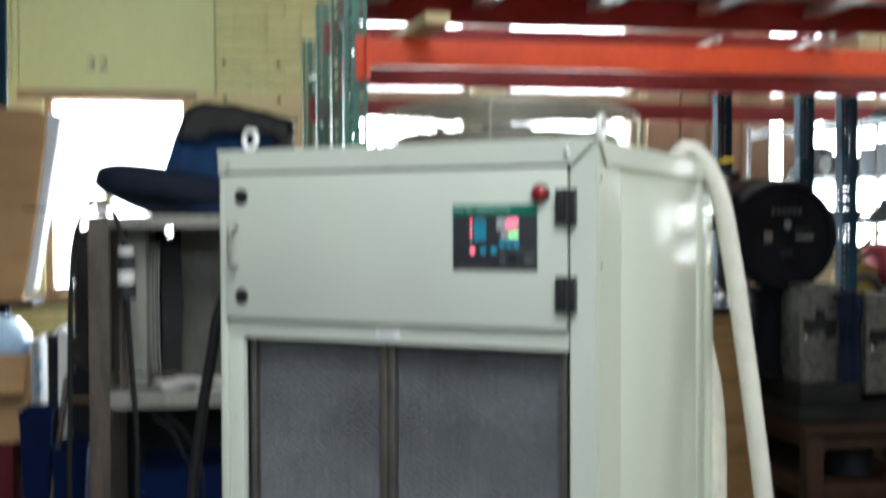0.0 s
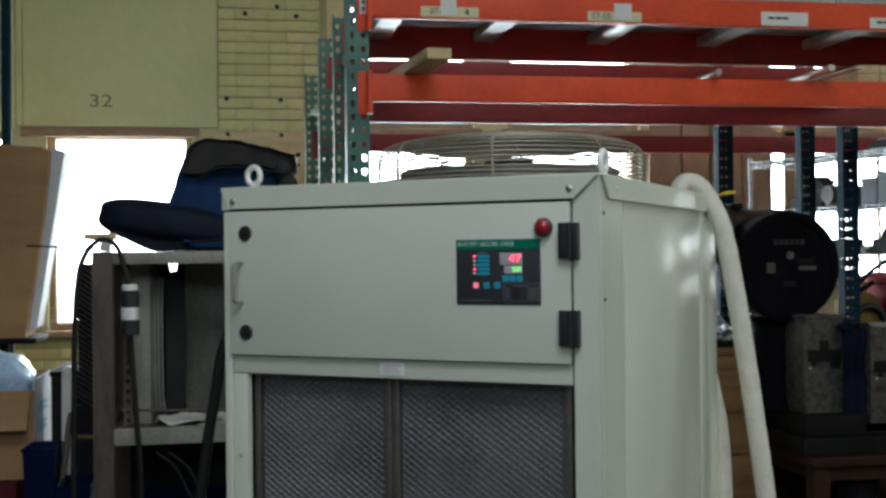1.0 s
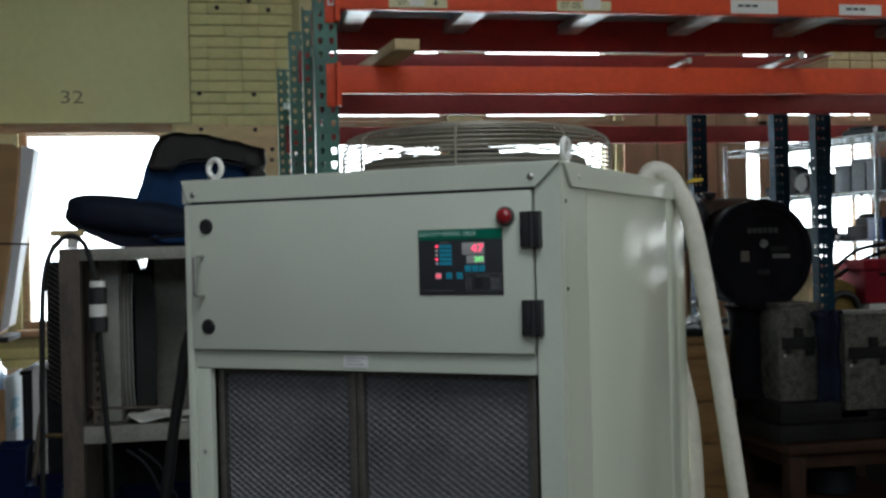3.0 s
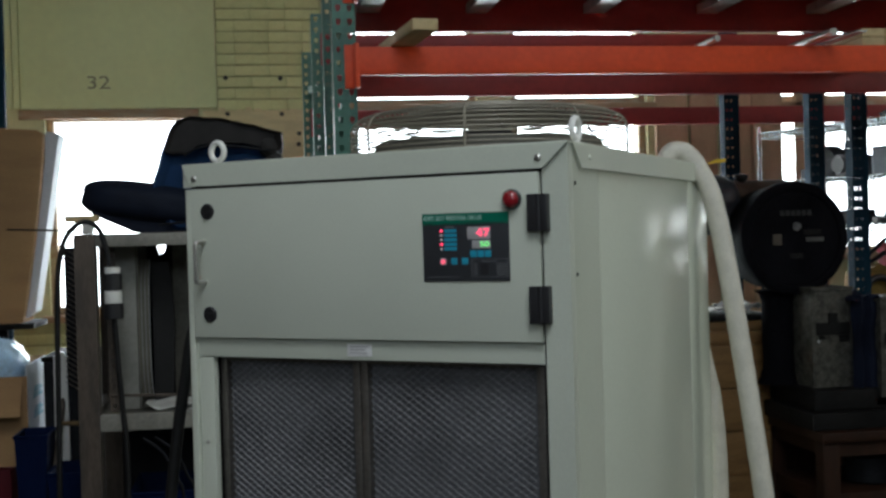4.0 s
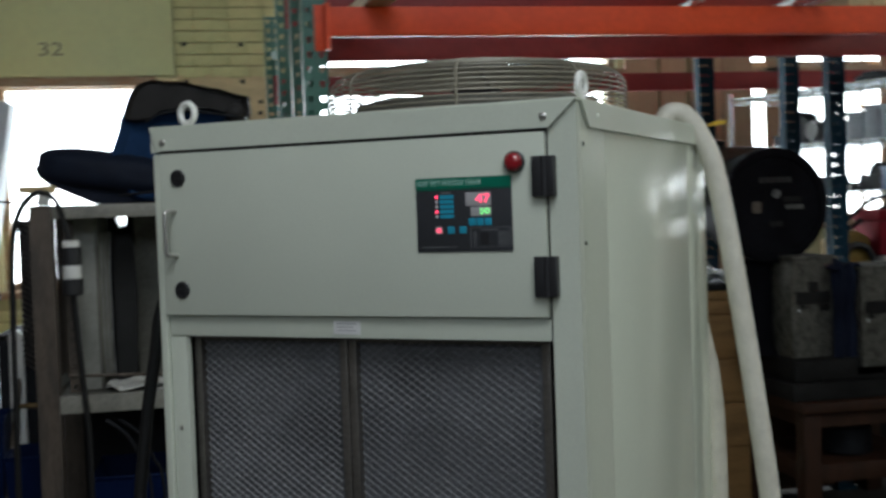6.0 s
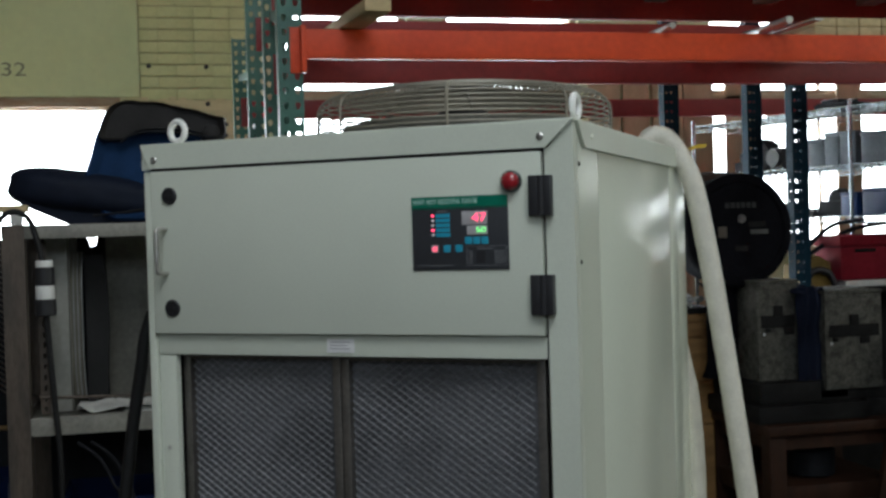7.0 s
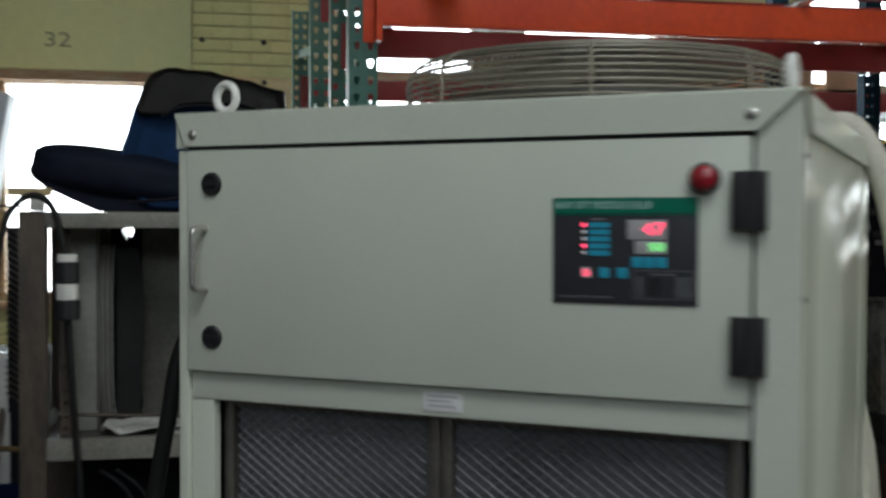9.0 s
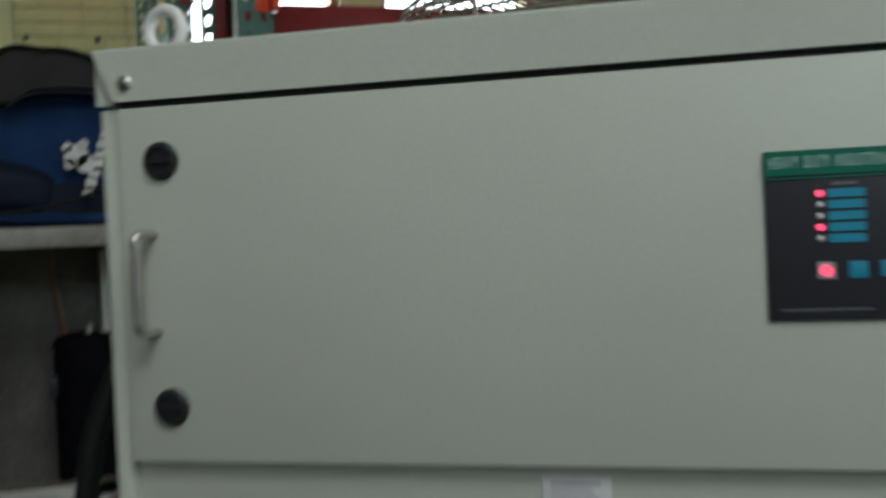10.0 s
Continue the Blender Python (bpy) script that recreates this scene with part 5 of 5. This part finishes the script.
for z in (2.055, 1.735, 1.45):
    sh = bmesh.new()
    for y in (0.0, SD):
        for dz in (0, 0.036):
            rod(sh, (0, y, z + dz), (SL, y, z + dz), 0.0042, 6)
        for k in range(38):
            xk = k * 0.05
            rod(sh, (xk, y, z), (xk + 0.025, y, z + 0.036), 0.0026, 5)
            rod(sh, (xk + 0.025, y, z + 0.036), (xk + 0.05, y, z), 0.0026, 5)
    for x in (0, SL):
        for dz in (0, 0.036):
            rod(sh, (x, 0, z + dz), (x, SD, z + dz), 0.0042, 6)
        for k in range(9):
            rod(sh, (x, k * 0.05, z), (x, k * 0.05 + 0.025, z + 0.036), 0.0026, 5)
            rod(sh, (x, k * 0.05 + 0.025, z + 0.036), (x, k * 0.05 + 0.05, z), 0.0026, 5)
    for k in range(61):
        rod(sh, (0.015 + k * 0.031, 0, z + 0.038), (0.015 + k * 0.031, SD, z + 0.038), 0.002, 5)
    part("wire_shelf", sh, CHROME, ws)


def machine_part(s0, s1, z, h, kind):
    """A small casting: a block with a boss, a spindle or a flange."""
    bm = bmesh.new()
    w, y0, y1 = s1 - s0, 0.06, 0.30
    box(bm, s0, s1, y0, y1, z, z + h * 0.55, bevel=0.008)
    if kind == 0:
        rod(bm, (s0 + w * 0.5, 0.18, z + h * 0.5), (s0 + w * 0.5, 0.18, z + h), w * 0.3, 16)
        rod(bm, (s0 + w * 0.5, 0.03, z + h * 0.3), (s0 + w * 0.5, 0.1, z + h * 0.3), h * 0.22, 14)
    elif kind == 1:
        box(bm, s0 + w * 0.1, s0 + w * 0.6, y0 + 0.03, y1 - 0.04, z + h * 0.5, z + h, bevel=0.01)
        rod(bm, (s0 - w * 0.25, 0.16, z + h * 0.75), (s0 + w * 0.9, 0.16, z + h * 0.75), h * 0.12, 12)
    else:
        lathe(bm, [(h * 0.3, 0.0), (h * 0.42, 0.02), (h * 0.42, 0.07), (h * 0.2, 0.10)], (s0 + w * 0.5, 0.1, z + h * 0.58), "Y", 20)
        rod(bm, (s0 + w * 0.7, 0.2, z + h * 0.5), (s0 + w * 0.8, 0.2, z + h * 1.1), 0.008, 8)
    single("machine_part", bm, SHADOWGREY if kind else BLACK, "dark machine part lying on the wire shelf", "machine part", SHELF, group="parts on the wire shelves")


for s0, s1, z, h, kind in ((0.30, 0.42, 1.776, 0.12, 1), (0.40, 0.58, 1.776, 0.2, 2), (0.60, 0.70, 1.776, 0.24, 0), (0.58, 0.82, 1.491, 0.09, 1), (0.88, 1.0, 1.491, 0.07, 0), (0.97, 1.13, 1.491, 0.16, 2), (0.95, 1.2, 2.096, 0.06, 1), (0.2, 0.36, 1.491, 0.1, 0)):
    machine_part(s0, s1, z, h, kind)


def storage_box(s0, s1, z, h, paint, label):
    """A lidded box with a pale front card."""
    b = thing("storage_box", label, "storage box", SHELF, group="boxes on the wire shelves")
    part("body", B(s0, s1, 0.05, 0.38, z, z + h * 0.86, bevel=0.006), paint, b)
    part("lid", B(s0 - 0.004, s1 + 0.004, 0.046, 0.384, z + h * 0.86, z + h, bevel=0.005), paint, b)


GREYCARD = mat("grey_storage_card", (0.16, 0.19, 0.215), 0.7, vary=0.1, size=6, fine=70, spread=0.2)
for s0, s1, h in ((0.90, 1.02, 0.16), (1.03, 1.13, 0.19), (1.14, 1.25, 0.185), (1.29, 1.5, 0.17), (1.52, 1.75, 0.2)):
    storage_box(s0, s1, 1.776, h, GREYCARD, "grey cardboard storage box on the wire shelf")
for s0, s1, h in ((1.14, 1.25, 0.13), (1.29, 1.55, 0.15), (1.57, 1.8, 0.15)):
    storage_box(s0, s1, 1.491, h, mat("blue_storage_plastic", (0.006, 0.03, 0.12), 0.45, vary=0.1), "dark blue plastic storage box on the wire shelf")
wb = thing("steel_workbench", "dark steel workbench under the far windows", "workbench")
part("top", B(3.2, 4.3, 3.06, 3.34, 1.085, 1.12, bevel=0.004), IRON, wb)
for x in (3.36, 4.2):
    for y in (3.08, 3.27):
        part("leg", B(x, x + 0.05, y, y + 0.05, 0, 1.085), IRON, wb)
# dark panel added to hide the lit wall below the workbench top
part("back_panel", B(3.34, 4.28, 3.322, 3.336, 0.05, 1.084), IRON, wb)
case = thing("red_case", "red painted metal case on the workbench", "case")
REDCASE = mat("red_case_enamel", (0.2, 0.010, 0.02), 0.7, vary=0.12, size=8, fine=70, spec=0.12)
part("body", B(3.42, 4.0, 3.07, 3.32, 1.155, 1.33, bevel=0.016), REDCASE, case)
part("lid", B(3.415, 4.005, 3.065, 3.325, 1.331, 1.39, bevel=0.014), REDCASE, case)
part("name_plate", B(3.50, 3.62, 3.061, 3.066, 1.30, 1.318, bevel=0.001), IRON, case)
# pale slab added in place of the bright window strip under the case
single("pale_slab", B(3.44, 4.1, 3.062, 3.33, 1.122, 1.153, bevel=0.003), PAPER, "pale flat slab standing in for a bright strip of window", "slab")
yb = bmesh.new()
prism(yb, [(3.215, 1.121), (3.40, 1.121), (3.39, 1.25), (3.32, 1.285), (3.225, 1.24)], 3.12, 3.3)
single("yellow_tool_case", yb, YELLOW, "yellow and black tool case on the workbench", "tool case")
single("dark_tool", tube(bmesh.new(), smooth_path([(3.23, 3.10, 1.135), (3.26, 3.09, 1.2), (3.31, 3.09, 1.215), (3.37, 3.095, 1.19), (3.40, 3.10, 1.135)], 5), 0.017, 10), BLACK, "dark hand tool lying on the workbench", "tool")
for pts in ([(3.24, 3.2, 1.27), (3.5, 3.3, 1.43), (3.75, 3.36, 1.47)], [(3.3, 3.2, 1.28), (3.6, 3.28, 1.41), (3.9, 3.3, 1.45)]):
    cable("flexible_conduit", pts, 0.012, "dark flexible conduit running behind the red case", SHADOWGREY, "conduit")
for i, (x0, x1) in enumerate(((2.87, 3.10), (3.115, 3.305), (3.335, 3.56), (3.565, 3.785), (3.89, 4.12), (4.76, 4.955))):
    single("plywood_sheet", B(x0, x1, 5.19 - 0.01 * (i % 2), 5.215 - 0.01 * (i % 2), 0.0, 2.7, bevel=0.002), PLY, "tan plywood sheet standing against the wall", "plywood sheet", group="plywood sheets")

# ---- bricks of the back wall, last ----
part("mortar", B(-0.092, 0.63, WALL - 0.006, WALL - 0.001, 2.35, 4.0), MORTAR, wall_back)
part("mortar", B(-1.45, -0.2, WALL - 0.006, WALL - 0.001, 0.42, 1.0), MORTAR, wall_back)
rng = random.Random(7)
COURSE, LONG = 0.0738, 0.2235


def brick_mesh(length, seed):
    """One thickly painted brick with soft, uneven arrises."""
    bm = bmesh.new()
    box(bm, 0, length, -0.010 - 0.0012 * (seed % 3), 0, 0, COURSE - 0.0085, bevel=0.004 + 0.0005 * seed)
    for v in bm.verts:
        v.co += Vector((0.002 * noise.noise(v.co * 40 + Vector((seed, 0, 0))), 0.001 * noise.noise(v.co * 25), 0.0024 * noise.noise(v.co * 30 + Vector((0, seed, 0)))))
    return to_mesh("brick", bm, BRICK)


longs, halves = [brick_mesh(LONG - 0.0012, k) for k in range(6)], [brick_mesh(LONG / 2 - 0.0012, k) for k in range(3)]
for a0, a1, z0, z1 in ((-0.088, 0.628, 2.352, 3.6), (-1.44, -0.21, 0.425, 1.0)):
    for j in range(int((z1 - z0) / COURSE)):
        x, first = a0, True
        while x < a1 - 0.1:
            short = (first and j % 2) or rng.random() < 0.24 or a1 - x < LONG
            ob = new("brick", rng.choice(halves if short else longs))
            ob.parent, ob.location = wall_back, (x, WALL - 0.005 + rng.uniform(-0.0015, 0.0015), z0 + j * COURSE + rng.uniform(-0.0012, 0.0012))
            x, first = x + (LONG / 2 if short else LONG), False
# solid near-black discs stand in for the shade inside open bolt holes
for x, z in ((-0.036, 2.56), (0.318, 2.555), (-0.03, 2.325), (0.32, 2.32), (0.09, 3.125), (0.426, 3.115), (0.30, 3.175), (0.43, 2.19), (0.425, 2.12)):
    part("bolt_hole", lathe(bmesh.new(), [(0.015, 0), (0.015, 0.0105), (0.011, 0.0125), (0.0, 0.009)], (x, WALL - 0.027, z), "Y", 14), INK, wall_back)
chips = bmesh.new()
for k in range(9):
    x = -0.09 + k * 0.058
    box(chips, x, x + rng.uniform(0.03, 0.055), WALL - 0.029, WALL - 0.022, 2.336, 2.346 + rng.uniform(0.0, 0.02), bevel=0.002)
part("broken_edge", chips, CREAMBOARD, wall_back, "broken upper edge of the nailed board")
